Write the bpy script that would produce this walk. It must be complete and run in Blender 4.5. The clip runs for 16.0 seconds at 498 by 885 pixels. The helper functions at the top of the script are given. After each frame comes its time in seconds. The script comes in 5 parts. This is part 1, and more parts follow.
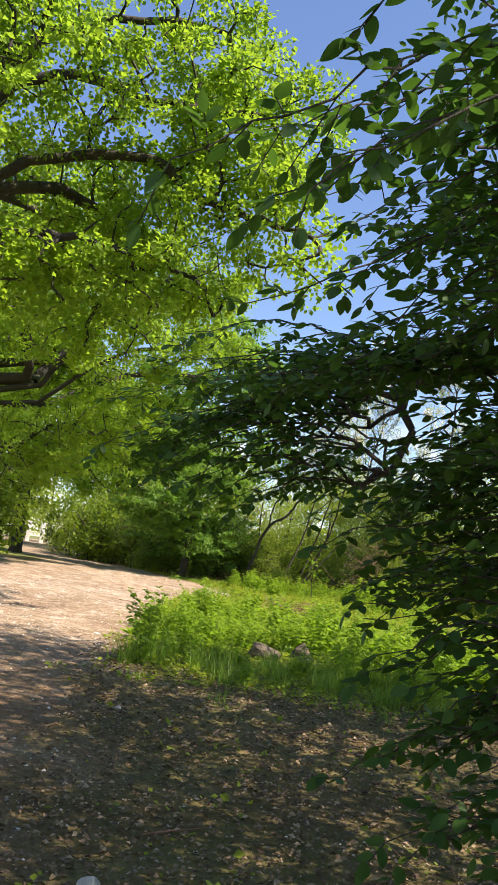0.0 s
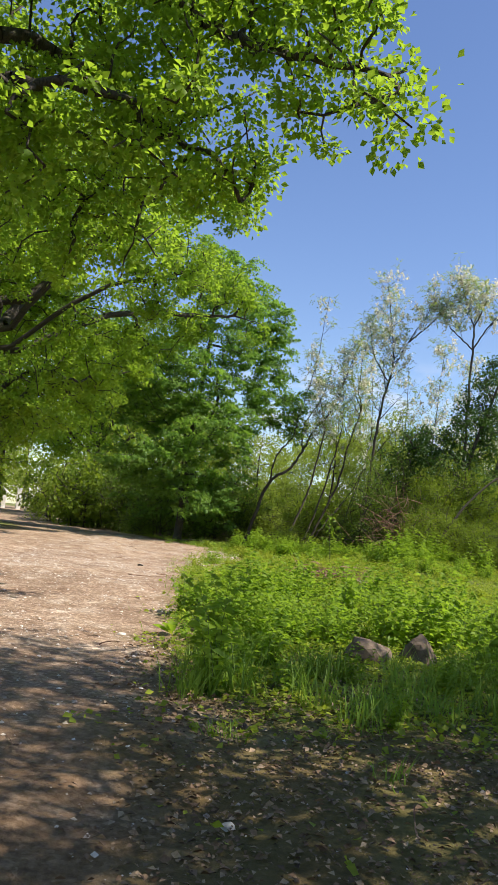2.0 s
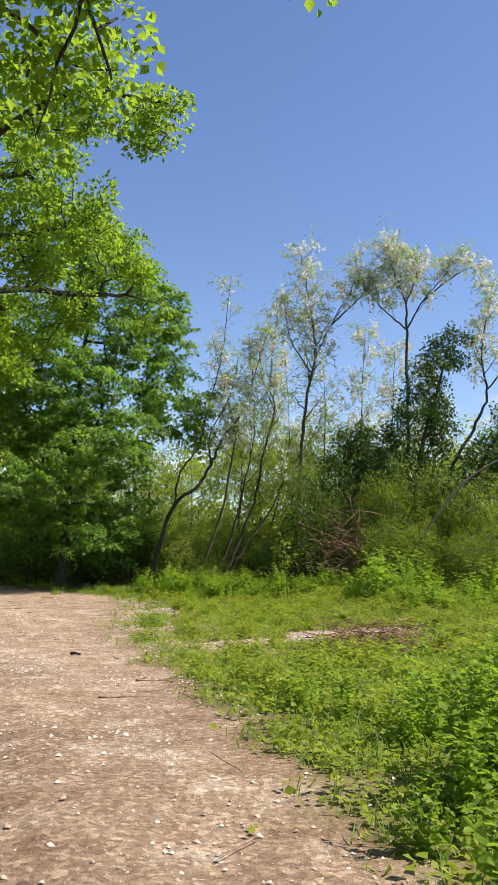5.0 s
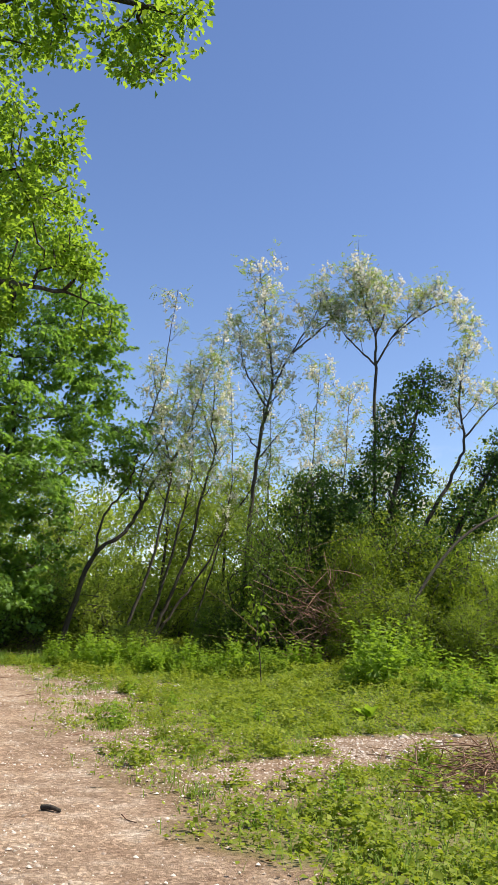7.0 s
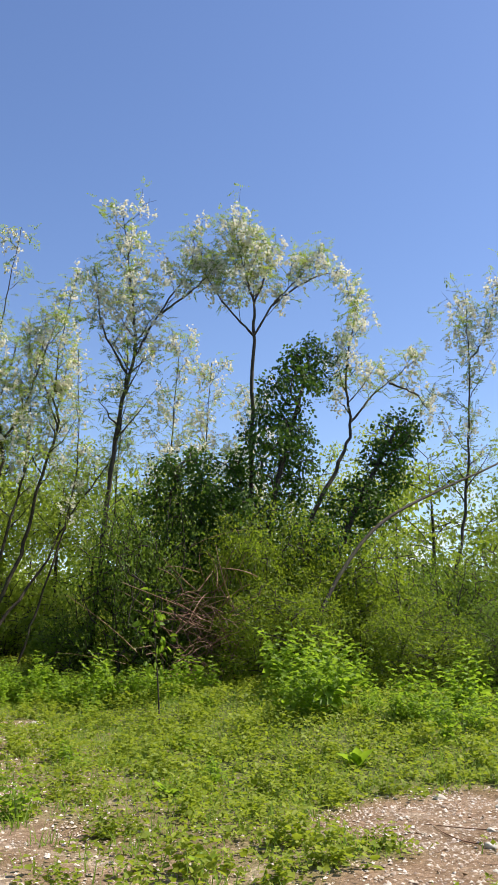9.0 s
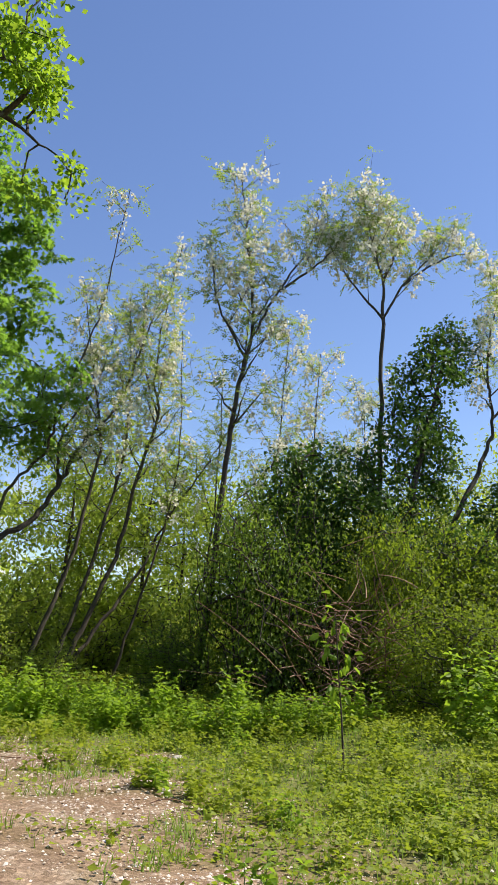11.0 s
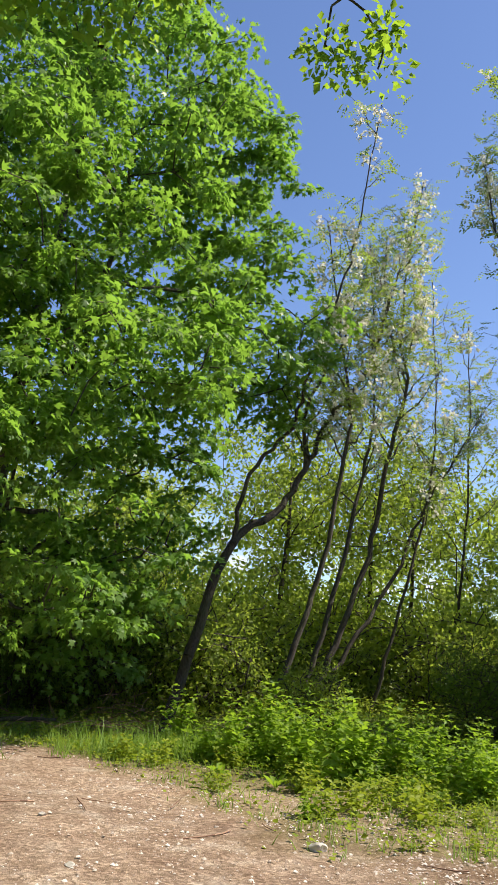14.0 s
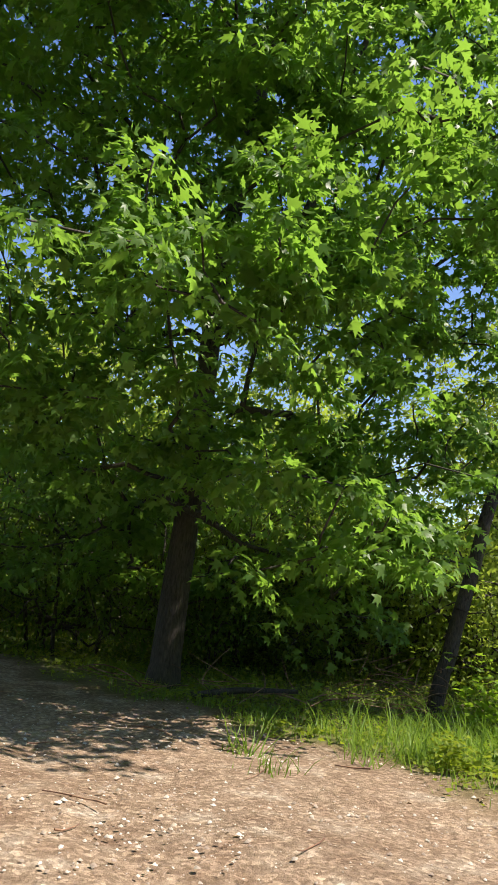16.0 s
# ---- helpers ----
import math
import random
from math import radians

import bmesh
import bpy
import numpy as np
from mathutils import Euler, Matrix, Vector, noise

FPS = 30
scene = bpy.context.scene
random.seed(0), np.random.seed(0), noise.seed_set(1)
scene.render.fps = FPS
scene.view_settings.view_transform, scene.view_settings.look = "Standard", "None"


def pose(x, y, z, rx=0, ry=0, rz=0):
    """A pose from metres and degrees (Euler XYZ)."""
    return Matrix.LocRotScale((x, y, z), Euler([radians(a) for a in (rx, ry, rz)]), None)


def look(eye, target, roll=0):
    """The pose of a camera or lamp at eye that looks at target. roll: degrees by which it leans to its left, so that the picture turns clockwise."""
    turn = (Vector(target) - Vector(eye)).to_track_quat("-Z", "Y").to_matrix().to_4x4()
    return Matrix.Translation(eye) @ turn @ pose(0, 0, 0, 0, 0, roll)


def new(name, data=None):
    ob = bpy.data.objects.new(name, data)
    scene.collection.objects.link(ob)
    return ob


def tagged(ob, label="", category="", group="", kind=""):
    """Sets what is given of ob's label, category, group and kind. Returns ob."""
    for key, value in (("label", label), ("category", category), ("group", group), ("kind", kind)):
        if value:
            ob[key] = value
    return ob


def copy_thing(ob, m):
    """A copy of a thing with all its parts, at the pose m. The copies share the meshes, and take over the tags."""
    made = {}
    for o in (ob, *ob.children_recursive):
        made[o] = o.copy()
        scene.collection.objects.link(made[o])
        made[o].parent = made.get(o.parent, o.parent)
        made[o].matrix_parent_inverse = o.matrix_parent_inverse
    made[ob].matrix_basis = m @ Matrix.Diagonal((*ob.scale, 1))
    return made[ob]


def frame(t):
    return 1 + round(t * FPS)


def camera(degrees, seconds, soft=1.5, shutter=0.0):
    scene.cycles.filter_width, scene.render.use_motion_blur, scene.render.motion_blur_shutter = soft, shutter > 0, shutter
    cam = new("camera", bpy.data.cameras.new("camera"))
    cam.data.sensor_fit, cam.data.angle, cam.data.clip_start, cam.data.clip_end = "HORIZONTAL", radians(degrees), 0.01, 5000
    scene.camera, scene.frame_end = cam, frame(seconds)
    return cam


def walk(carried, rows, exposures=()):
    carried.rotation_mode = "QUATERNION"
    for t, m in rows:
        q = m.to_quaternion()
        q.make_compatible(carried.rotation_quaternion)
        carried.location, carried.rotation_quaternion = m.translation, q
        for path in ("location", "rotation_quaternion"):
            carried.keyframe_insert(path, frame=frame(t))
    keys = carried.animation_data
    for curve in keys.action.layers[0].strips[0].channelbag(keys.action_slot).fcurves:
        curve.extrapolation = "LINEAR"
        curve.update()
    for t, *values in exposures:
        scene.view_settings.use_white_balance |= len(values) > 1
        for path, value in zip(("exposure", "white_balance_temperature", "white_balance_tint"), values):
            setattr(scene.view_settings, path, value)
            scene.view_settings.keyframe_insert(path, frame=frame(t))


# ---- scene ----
cam = camera(33.3, 16.0, soft=1.2)
PATH = [
    (0.0, (-0.155, -0.022, 1.247), (-0.15, 1.956, 1.543), 8.7),
    (0.5, (-0.48, 0.871, 1.197), (-0.446, 2.853, 1.462), 9.4),
    (1.0, (-0.739, 1.766, 1.194), (-0.539, 3.738, 1.456), 9.7),
    (1.5, (-0.881, 2.701, 1.166), (-0.531, 4.659, 1.374), 8.7),
    (2.0, (-1.136, 3.688, 1.167), (-1.053, 5.675, 1.373), 6.3),
    (2.5, (-1.284, 4.686, 1.164), (-1.057, 6.665, 1.341), 5.0),
    (3.0, (-1.494, 5.739, 1.215), (-1.252, 7.714, 1.425), 4.7),
    (3.5, (-1.641, 6.73, 1.213), (-1.311, 8.697, 1.351), 2.3),
    (3.7, (-1.732, 7.163, 1.205), (-1.424, 9.137, 1.307), 2.0),
    (4.4, (-2.323, 9.027, 1.288), (-1.934, 10.97, 1.487), 1.4),
    (5.1, (-2.913, 10.89, 1.371), (-2.445, 12.804, 1.668), 0.8),
    (5.8, (-3.504, 12.754, 1.454), (-2.955, 14.637, 1.848), 0.2),
    (6.0, (-3.548, 13.246, 1.462), (-2.996, 15.126, 1.861), 0.5),
    (6.5, (-3.578, 14.33, 1.477), (-2.934, 16.179, 1.886), 1.2),
    (7.0, (-3.571, 15.373, 1.519), (-2.85, 17.189, 1.944), 2.6),
    (7.5, (-3.541, 16.463, 1.521), (-2.822, 18.276, 1.963), 3.6),
    (8.0, (-3.554, 17.603, 1.513), (-2.754, 19.385, 1.942), 1.7),
    (8.5, (-3.423, 18.691, 1.507), (-2.167, 20.164, 2.008), 0.1),
    (9.0, (-3.551, 19.796, 1.509), (-2.397, 21.363, 1.972), 1.3),
    (9.2, (-3.593, 20.183, 1.497), (-2.532, 21.826, 1.915), 2.2),
    (9.9, (-3.608, 21.329, 1.444), (-2.546, 22.961, 1.9), 2.77),
    (10.6, (-3.624, 22.476, 1.392), (-2.56, 24.095, 1.885), 3.33),
    (11.3, (-3.639, 23.622, 1.339), (-2.574, 25.23, 1.87), 3.9),
    (11.5, (-3.663, 23.93, 1.344), (-2.638, 25.56, 1.884), 4.0),
    (12.0, (-3.774, 24.714, 1.365), (-2.847, 26.408, 1.885), 4.0),
    (12.5, (-3.982, 25.448, 1.403), (-3.12, 27.184, 1.896), 3.8),
    (13.0, (-4.16, 26.156, 1.431), (-3.342, 27.913, 1.924), 4.2),
    (13.5, (-4.305, 26.92, 1.445), (-3.526, 28.687, 1.964), 5.2),
    (14.0, (-4.376, 27.726, 1.473), (-3.527, 29.464, 1.98), 4.8),
    (14.5, (-4.446, 28.683, 1.48), (-3.565, 30.432, 1.885), 3.9),
    (15.0, (-4.547, 29.782, 1.505), (-3.808, 31.622, 1.765), 4.0),
    (15.5, (-4.693, 30.733, 1.497), (-4.034, 32.604, 1.757), 4.2),
    (16.0, (-4.89, 31.63, 1.501), (-4.231, 33.488, 1.842), 5.9),
]
walk(cam, [(t, look(eye, target, roll)) for t, eye, target, roll in PATH], [(0, 1.0, 7250, 13), (0.7, 0.88, 7050, 13), (1.4, 0.65, 6850, 13), (3.5, 0.57, 6850, 13), (6, 0.55, 6850, 13), (11, 0.58, 6850, 13), (14, 0.62, 6850, 13), (15.3, 0.58, 6850, 13), (16, 0.74, 6850, 13)])

# ---- world, sun, exposure ----
SUN_EL, SUN_AZ = 53.0, 110.0      # degrees; azimuth clockwise from +y
world = bpy.data.worlds.new("world")
scene.world = world
world.use_nodes = True
wn = world.node_tree.nodes
wl = world.node_tree.links
wn.clear()
w_out = wn.new("ShaderNodeOutputWorld")
w_bg = wn.new("ShaderNodeBackground")
w_sky = wn.new("ShaderNodeTexSky")
w_sky.sky_type = "NISHITA"
w_sky.sun_disc = False
w_sky.sun_elevation = radians(SUN_EL)
w_sky.sun_rotation = radians(SUN_AZ)
w_sky.air_density, w_sky.dust_density, w_sky.ozone_density = 1.0, 0.25, 3.0
w_bg.inputs["Strength"].default_value = 0.125
w_hsv = wn.new("ShaderNodeHueSaturation")
w_hsv.inputs["Hue"].default_value, w_hsv.inputs["Saturation"].default_value = 0.508, 1.1
wl.new(w_sky.outputs[0], w_hsv.inputs["Color"])
# thin fair-weather clouds low over the horizon
w_tc = wn.new("ShaderNodeTexCoord")
w_sep = wn.new("ShaderNodeSeparateXYZ")
wl.new(w_tc.outputs["Generated"], w_sep.inputs[0])
w_low = wn.new("ShaderNodeMapRange")
w_low.inputs["From Min"].default_value, w_low.inputs["From Max"].default_value = 0.22, 0.06
wl.new(w_sep.outputs["Z"], w_low.inputs["Value"])
w_map = wn.new("ShaderNodeMapping")
w_map.inputs["Scale"].default_value = (5, 5, 11)
wl.new(w_tc.outputs["Generated"], w_map.inputs["Vector"])
w_noise = wn.new("ShaderNodeTexNoise")
w_noise.inputs["Detail"].default_value = 6
wl.new(w_map.outputs[0], w_noise.inputs["Vector"])
w_ramp = wn.new("ShaderNodeMapRange")
w_ramp.inputs["From Min"].default_value, w_ramp.inputs["From Max"].default_value = 0.48, 0.66
wl.new(w_noise.outputs["Fac"], w_ramp.inputs["Value"])
w_mul = wn.new("ShaderNodeMath")
w_mul.operation = "MULTIPLY"
wl.new(w_low.outputs[0], w_mul.inputs[0])
wl.new(w_ramp.outputs[0], w_mul.inputs[1])
w_mix = wn.new("ShaderNodeMix")
w_mix.data_type = "RGBA"
wl.new(w_mul.outputs[0], w_mix.inputs[0])
wl.new(w_hsv.outputs[0], w_mix.inputs[6])
w_mix.inputs[7].default_value = (6.2, 6.2, 6.3, 1)
wl.new(w_mix.outputs[2], w_bg.inputs["Color"])
wl.new(w_bg.outputs[0], w_out.inputs["Surface"])
sun_data = bpy.data.lights.new("sun", "SUN")
sun_data.energy, sun_data.angle, sun_data.color = 5.0, radians(0.53), (1.0, 0.95, 0.86)
sun = new("sun", sun_data)
_sd = Vector((math.sin(radians(SUN_AZ)) * math.cos(radians(SUN_EL)), math.cos(radians(SUN_AZ)) * math.cos(radians(SUN_EL)), math.sin(radians(SUN_EL))))
sun.matrix_world = look(_sd * 60, (0, 0, 0))

# ---- materials ----


def node_mat(name):
    m = bpy.data.materials.new(name)
    m.use_nodes = True
    nt = m.node_tree
    return m, nt, nt.nodes["Principled BSDF"], nt.nodes["Material Output"]


def noise_node(nt, scale, detail=4.0, rough=0.55, coord="Object"):
    tc = nt.nodes.new("ShaderNodeTexCoord")
    n = nt.nodes.new("ShaderNodeTexNoise")
    n.inputs["Scale"].default_value, n.inputs["Detail"].default_value, n.inputs["Roughness"].default_value = scale, detail, rough
    nt.links.new(tc.outputs[coord], n.inputs["Vector"])
    return n


def ramp_node(nt, fac, stops):
    r = nt.nodes.new("ShaderNodeValToRGB")
    e = r.color_ramp.elements
    while len(e) < len(stops):
        e.new(0.5)
    for el, (p, c) in zip(e, stops):
        el.position, el.color = p, (*c, 1)
    nt.links.new(fac, r.inputs["Fac"])
    return r


def mix_node(nt, fac, a, b, mode="MIX"):
    m = nt.nodes.new("ShaderNodeMix")
    m.data_type, m.blend_type = "RGBA", mode
    for sock, v in ((m.inputs[0], fac), (m.inputs[6], a), (m.inputs[7], b)):
        if isinstance(v, (int, float)):
            sock.default_value = v
        elif isinstance(v, tuple):
            sock.default_value = (*v, 1)
        else:
            nt.links.new(v, sock)
    return m.outputs[2]


def bump_node(nt, height, strength, dist):
    b = nt.nodes.new("ShaderNodeBump")
    b.inputs["Strength"].default_value, b.inputs["Distance"].default_value = strength, dist
    nt.links.new(height, b.inputs["Height"])
    return b.outputs[0]


def leaf_mat(name, dark, light, trans, gloss=0.45, amount=0.5, patch=0.6):
    """Leaf: each leaf has its own tone, with larger patches of tone over the crown, and lets light through."""
    m, nt, p, out = node_mat(name)
    geo = nt.nodes.new("ShaderNodeNewGeometry")
    big = noise_node(nt, patch, 2.0)
    add = nt.nodes.new("ShaderNodeMath")
    add.operation = "MULTIPLY_ADD"
    nt.links.new(geo.outputs["Random Per Island"], add.inputs[0])
    add.inputs[1].default_value = 0.6
    sub = nt.nodes.new("ShaderNodeMath")
    sub.operation = "MULTIPLY_ADD"
    nt.links.new(big.outputs["Fac"], sub.inputs[0])
    sub.inputs[1].default_value, sub.inputs[2].default_value = 1.2, -0.4
    nt.links.new(sub.outputs[0], add.inputs[2])
    col = ramp_node(nt, add.outputs[0], [(0.05, dark), (0.95, light)])
    nt.links.new(col.outputs[0], p.inputs["Base Color"])
    p.inputs["Roughness"].default_value = gloss
    p.inputs["Specular IOR Level"].default_value = 0.2
    tr = nt.nodes.new("ShaderNodeBsdfTranslucent")
    tcol = mix_node(nt, 0.75, col.outputs[0], trans)
    nt.links.new(tcol, tr.inputs["Color"])
    mx = nt.nodes.new("ShaderNodeMixShader")
    mx.inputs[0].default_value = amount
    nt.links.new(p.outputs[0], mx.inputs[1])
    nt.links.new(tr.outputs[0], mx.inputs[2])
    nt.links.new(mx.outputs[0], out.inputs["Surface"])
    return m


def bark_mat(name, dark, light, scale=9.0):
    m, nt, p, out = node_mat(name)
    tc = nt.nodes.new("ShaderNodeTexCoord")
    mp = nt.nodes.new("ShaderNodeMapping")
    mp.inputs["Scale"].default_value = (scale, scale, scale * 0.22)
    nt.links.new(tc.outputs["Object"], mp.inputs["Vector"])
    n = nt.nodes.new("ShaderNodeTexNoise")
    n.inputs["Detail"].default_value, n.inputs["Roughness"].default_value = 6, 0.65
    nt.links.new(mp.outputs[0], n.inputs["Vector"])
    moss = noise_node(nt, 1.3, 3)
    c = ramp_node(nt, n.outputs["Fac"], [(0.35, dark), (0.68, light)])
    mm = ramp_node(nt, moss.outputs["Fac"], [(0.5, (0, 0, 0)), (0.75, (0.5, 0.5, 0.5))])
    nt.links.new(mix_node(nt, mm.outputs[0], c.outputs[0], (0.09, 0.1, 0.04)), p.inputs["Base Color"])
    p.inputs["Roughness"].default_value = 0.9
    nt.links.new(bump_node(nt, n.outputs["Fac"], 0.7, 0.03), p.inputs["Normal"])
    return m


def plain_mat(name, a, b, scale, rough=0.8, bump=0.3, dist=0.01):
    m, nt, p, out = node_mat(name)
    n = noise_node(nt, scale, 5)
    n2 = noise_node(nt, scale * 0.13, 2)
    c = ramp_node(nt, n.outputs["Fac"], [(0.3, a), (0.7, b)])
    st = ramp_node(nt, n2.outputs["Fac"], [(0.35, (0.7, 0.68, 0.64)), (0.7, (1.05, 1.05, 1.05))])
    nt.links.new(mix_node(nt, 1.0, c.outputs[0], st.outputs[0], "MULTIPLY"), p.inputs["Base Color"])
    p.inputs["Roughness"].default_value = rough
    nt.links.new(bump_node(nt, n.outputs["Fac"], bump, dist), p.inputs["Normal"])
    return m


def island_mat(name, stops, rough=0.85, scale=60.0):
    """Small loose pieces, each with its own tone."""
    m, nt, p, out = node_mat(name)
    geo = nt.nodes.new("ShaderNodeNewGeometry")
    c = ramp_node(nt, geo.outputs["Random Per Island"], stops)
    n = noise_node(nt, scale, 3)
    k = ramp_node(nt, n.outputs["Fac"], [(0.3, (0.7, 0.7, 0.7)), (0.7, (1.1, 1.1, 1.1))])
    nt.links.new(mix_node(nt, 1.0, c.outputs[0], k.outputs[0], "MULTIPLY"), p.inputs["Base Color"])
    p.inputs["Roughness"].default_value = rough
    return m


OAK_LEAF = leaf_mat("oak_leaf", (0.07, 0.135, 0.018), (0.17, 0.27, 0.035), (0.46, 0.68, 0.045), 0.5, 0.55)
MAPLE_LEAF = leaf_mat("maple_leaf", (0.06, 0.135, 0.035), (0.17, 0.28, 0.065), (0.36, 0.64, 0.06), 0.38, 0.5)
ELM_LEAF = leaf_mat("elm_leaf", (0.03, 0.075, 0.02), (0.065, 0.13, 0.03), (0.14, 0.32, 0.03), 0.5, 0.32)
LOCUST_LEAF = leaf_mat("locust_leaf", (0.11, 0.17, 0.035), (0.22, 0.30, 0.07), (0.46, 0.60, 0.08), 0.5, 0.45)
BLOSSOM = leaf_mat("locust_blossom", (0.76, 0.72, 0.60), (0.88, 0.86, 0.78), (0.85, 0.82, 0.68), 0.7, 0.4)
BUSH_LEAF = leaf_mat("bush_leaf", (0.065, 0.115, 0.018), (0.17, 0.24, 0.03), (0.40, 0.55, 0.03), 0.5, 0.42)
HAZEL_LEAF = leaf_mat("hazel_leaf", (0.055, 0.10, 0.02), (0.13, 0.20, 0.032), (0.30, 0.48, 0.04), 0.5, 0.38)
IVY_LEAF = leaf_mat("ivy_leaf", (0.03, 0.07, 0.016), (0.075, 0.14, 0.028), (0.16, 0.32, 0.03), 0.45, 0.3)
WOOD_LEAF = leaf_mat("woodland_leaf", (0.12, 0.18, 0.03), (0.25, 0.31, 0.06), (0.52, 0.66, 0.07), 0.55, 0.52, 0.3)
WEED_LEAF = leaf_mat("weed_leaf", (0.09, 0.17, 0.02), (0.23, 0.34, 0.034), (0.42, 0.64, 0.04), 0.5, 0.46, 1.2)
COVER_LEAF = leaf_mat("ground_cover_leaf", (0.12, 0.18, 0.02), (0.31, 0.36, 0.045), (0.5, 0.62, 0.04), 0.55, 0.38, 0.7)
GRASS = leaf_mat("grass_blade", (0.09, 0.17, 0.025), (0.22, 0.33, 0.06), (0.38, 0.58, 0.06), 0.5, 0.4, 0.8)
DEAD_LEAF = island_mat("dead_leaf", [(0.0, (0.10, 0.06, 0.035)), (0.5, (0.24, 0.15, 0.085)), (1.0, (0.42, 0.31, 0.2))])
TWIG = island_mat("dry_twig", [(0.0, (0.12, 0.06, 0.04)), (0.6, (0.26, 0.14, 0.085)), (1.0, (0.42, 0.27, 0.18))])
GRAVEL = island_mat("gravel", [(0.0, (0.30, 0.22, 0.165)), (0.5, (0.5, 0.415, 0.335)), (1.0, (0.74, 0.69, 0.62))], 0.9, 90)
BARK_OAK = bark_mat("oak_bark", (0.022, 0.018, 0.014), (0.08, 0.065, 0.05))
BARK_LOCUST = bark_mat("locust_bark", (0.03, 0.024, 0.018), (0.11, 0.085, 0.066), 14)
BARK_MAPLE = bark_mat("maple_bark", (0.03, 0.025, 0.02), (0.10, 0.085, 0.068), 10)
STONE = plain_mat("field_stone", (0.10, 0.068, 0.046), (0.25, 0.19, 0.14), 11, 0.9, 0.6, 0.02)
WHITE_PAINT = plain_mat("white_paint", (0.68, 0.67, 0.62), (0.82, 0.81, 0.78), 14, 0.6)
GREY_METAL = plain_mat("grey_metal", (0.22, 0.22, 0.22), (0.34, 0.34, 0.33), 20, 0.5)
STEM = plain_mat("green_stem", (0.07, 0.12, 0.03), (0.13, 0.18, 0.05), 30, 0.6)


# ---- the plan ----
def smooth(a, b, v):
    k = np.clip((np.asarray(v, float) - a) / (b - a), 0, 1)
    return k * k * (3 - 2 * k)


ROAD_Y = (-60, -10, 5, 12, 20, 27, 31, 35, 37, 39, 41, 46, 58, 72, 90, 200)
ROAD_EDGE = (-0.8, -0.8, -1.3, -1.65, -1.65, -1.9, -1.2, -1.2, -1.6, -2.5, -3.6, -5.6, -9.6, -14.7, -20, -50)
ROAD_W = (2.6, 2.6, 2.7, 2.6, 2.6, 2.8, 3.3, 3.3, 3.2, 3.0, 2.9, 2.8, 2.6, 2.5, 2.5, 2.5)
ROAD_X = tuple(e - w for e, w in zip(ROAD_EDGE, ROAD_W))
RISE_Y = (-60, 0, 3, 6, 9, 12, 15, 17, 20, 23, 26, 28, 33, 36, 40, 60)
RISE_Z = (-0.35, -0.33, -0.28, -0.14, 0.02, 0.08, 0.18, 0.21, 0.15, 0.10, 0.11, 0.19, 0.20, 0.26, 0.31, 0.33)


def road_off(x, y):
    """How far a place lies to the right of the road's edge; negative on the road."""
    off = np.asarray(x, float) - np.interp(y, ROAD_Y, ROAD_X)
    return np.abs(off) - np.interp(y, ROAD_Y, ROAD_W)


def wave(x, y, s, seed=0):
    """A cheap smooth noise from -1 to 1."""
    x, y = np.asarray(x, float) * s + seed * 7.3, np.asarray(y, float) * s - seed * 3.1
    return (np.sin(x * 1.7 + 1.3 * np.sin(y * 1.1)) + np.sin(y * 2.1 + 1.7 * np.sin(x * 0.9 + 2)) + np.sin((x + y) * 1.3 + 1.1 * np.sin(x * 2.3 - y))) / 3


def height(x, y):
    x, y = np.asarray(x, float), np.asarray(y, float)
    right = x - np.interp(y, ROAD_Y, ROAD_X) - np.interp(y, ROAD_Y, ROAD_W)
    h = np.interp(y, RISE_Y, RISE_Z) + 0.4 * smooth(3.0, 7.0, right) * smooth(22, 30, y)
    h = h + 0.03 * wave(x, y, 0.8) * smooth(-0.5, 1.0, np.abs(right)) + 0.02 * wave(x, y, 2.3, 2)
    return h + 0.35 * smooth(46, 70, y)


def gz(x, y):
    return float(height(x, y))


CLEAR = ((2.3, 24.7, 1.5, 1.0), (0.6, 23.6, 1.3, 0.5), (-0.4, 23.1, 1.1, 0.45), (1.6, 22.0, 0.8, 0.5), (-1.2, 25.8, 0.8, 0.45), (-0.9, 27.5, 0.65, 0.4), (-0.5, 32.5, 0.95, 0.6),
         (-0.5, 29.6, 1.1, 0.65), (1.5, 32.6, 0.55, 0.35), (0.2, 30.6, 0.8, 0.4))


def bare(x, y):
    """1 where the earth is bare, 0 under full growth."""
    x, y = np.asarray(x, float), np.asarray(y, float)
    n = wave(x, y, 1.9, 3) * 0.5 + wave(x, y, 5.0, 5) * 0.35
    b = 1 - smooth(-0.1, 0.9, road_off(x, y) + n * 0.7)
    for cx, cy, rx, ry in CLEAR:
        b = np.maximum(b, 1 - smooth(0.6, 1.25, np.hypot((x - cx) / rx, (y - cy) / ry) + n * 0.35))
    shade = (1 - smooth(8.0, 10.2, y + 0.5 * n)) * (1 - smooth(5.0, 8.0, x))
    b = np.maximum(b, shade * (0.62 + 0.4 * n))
    fringe = (1 - smooth(1.0, 3.6, road_off(x, y) + n)) * smooth(19, 23, y) * (1 - smooth(36.2, 37.4, y))
    return np.clip(np.maximum(b, fringe * (0.55 + 0.6 * n)), 0, 1)


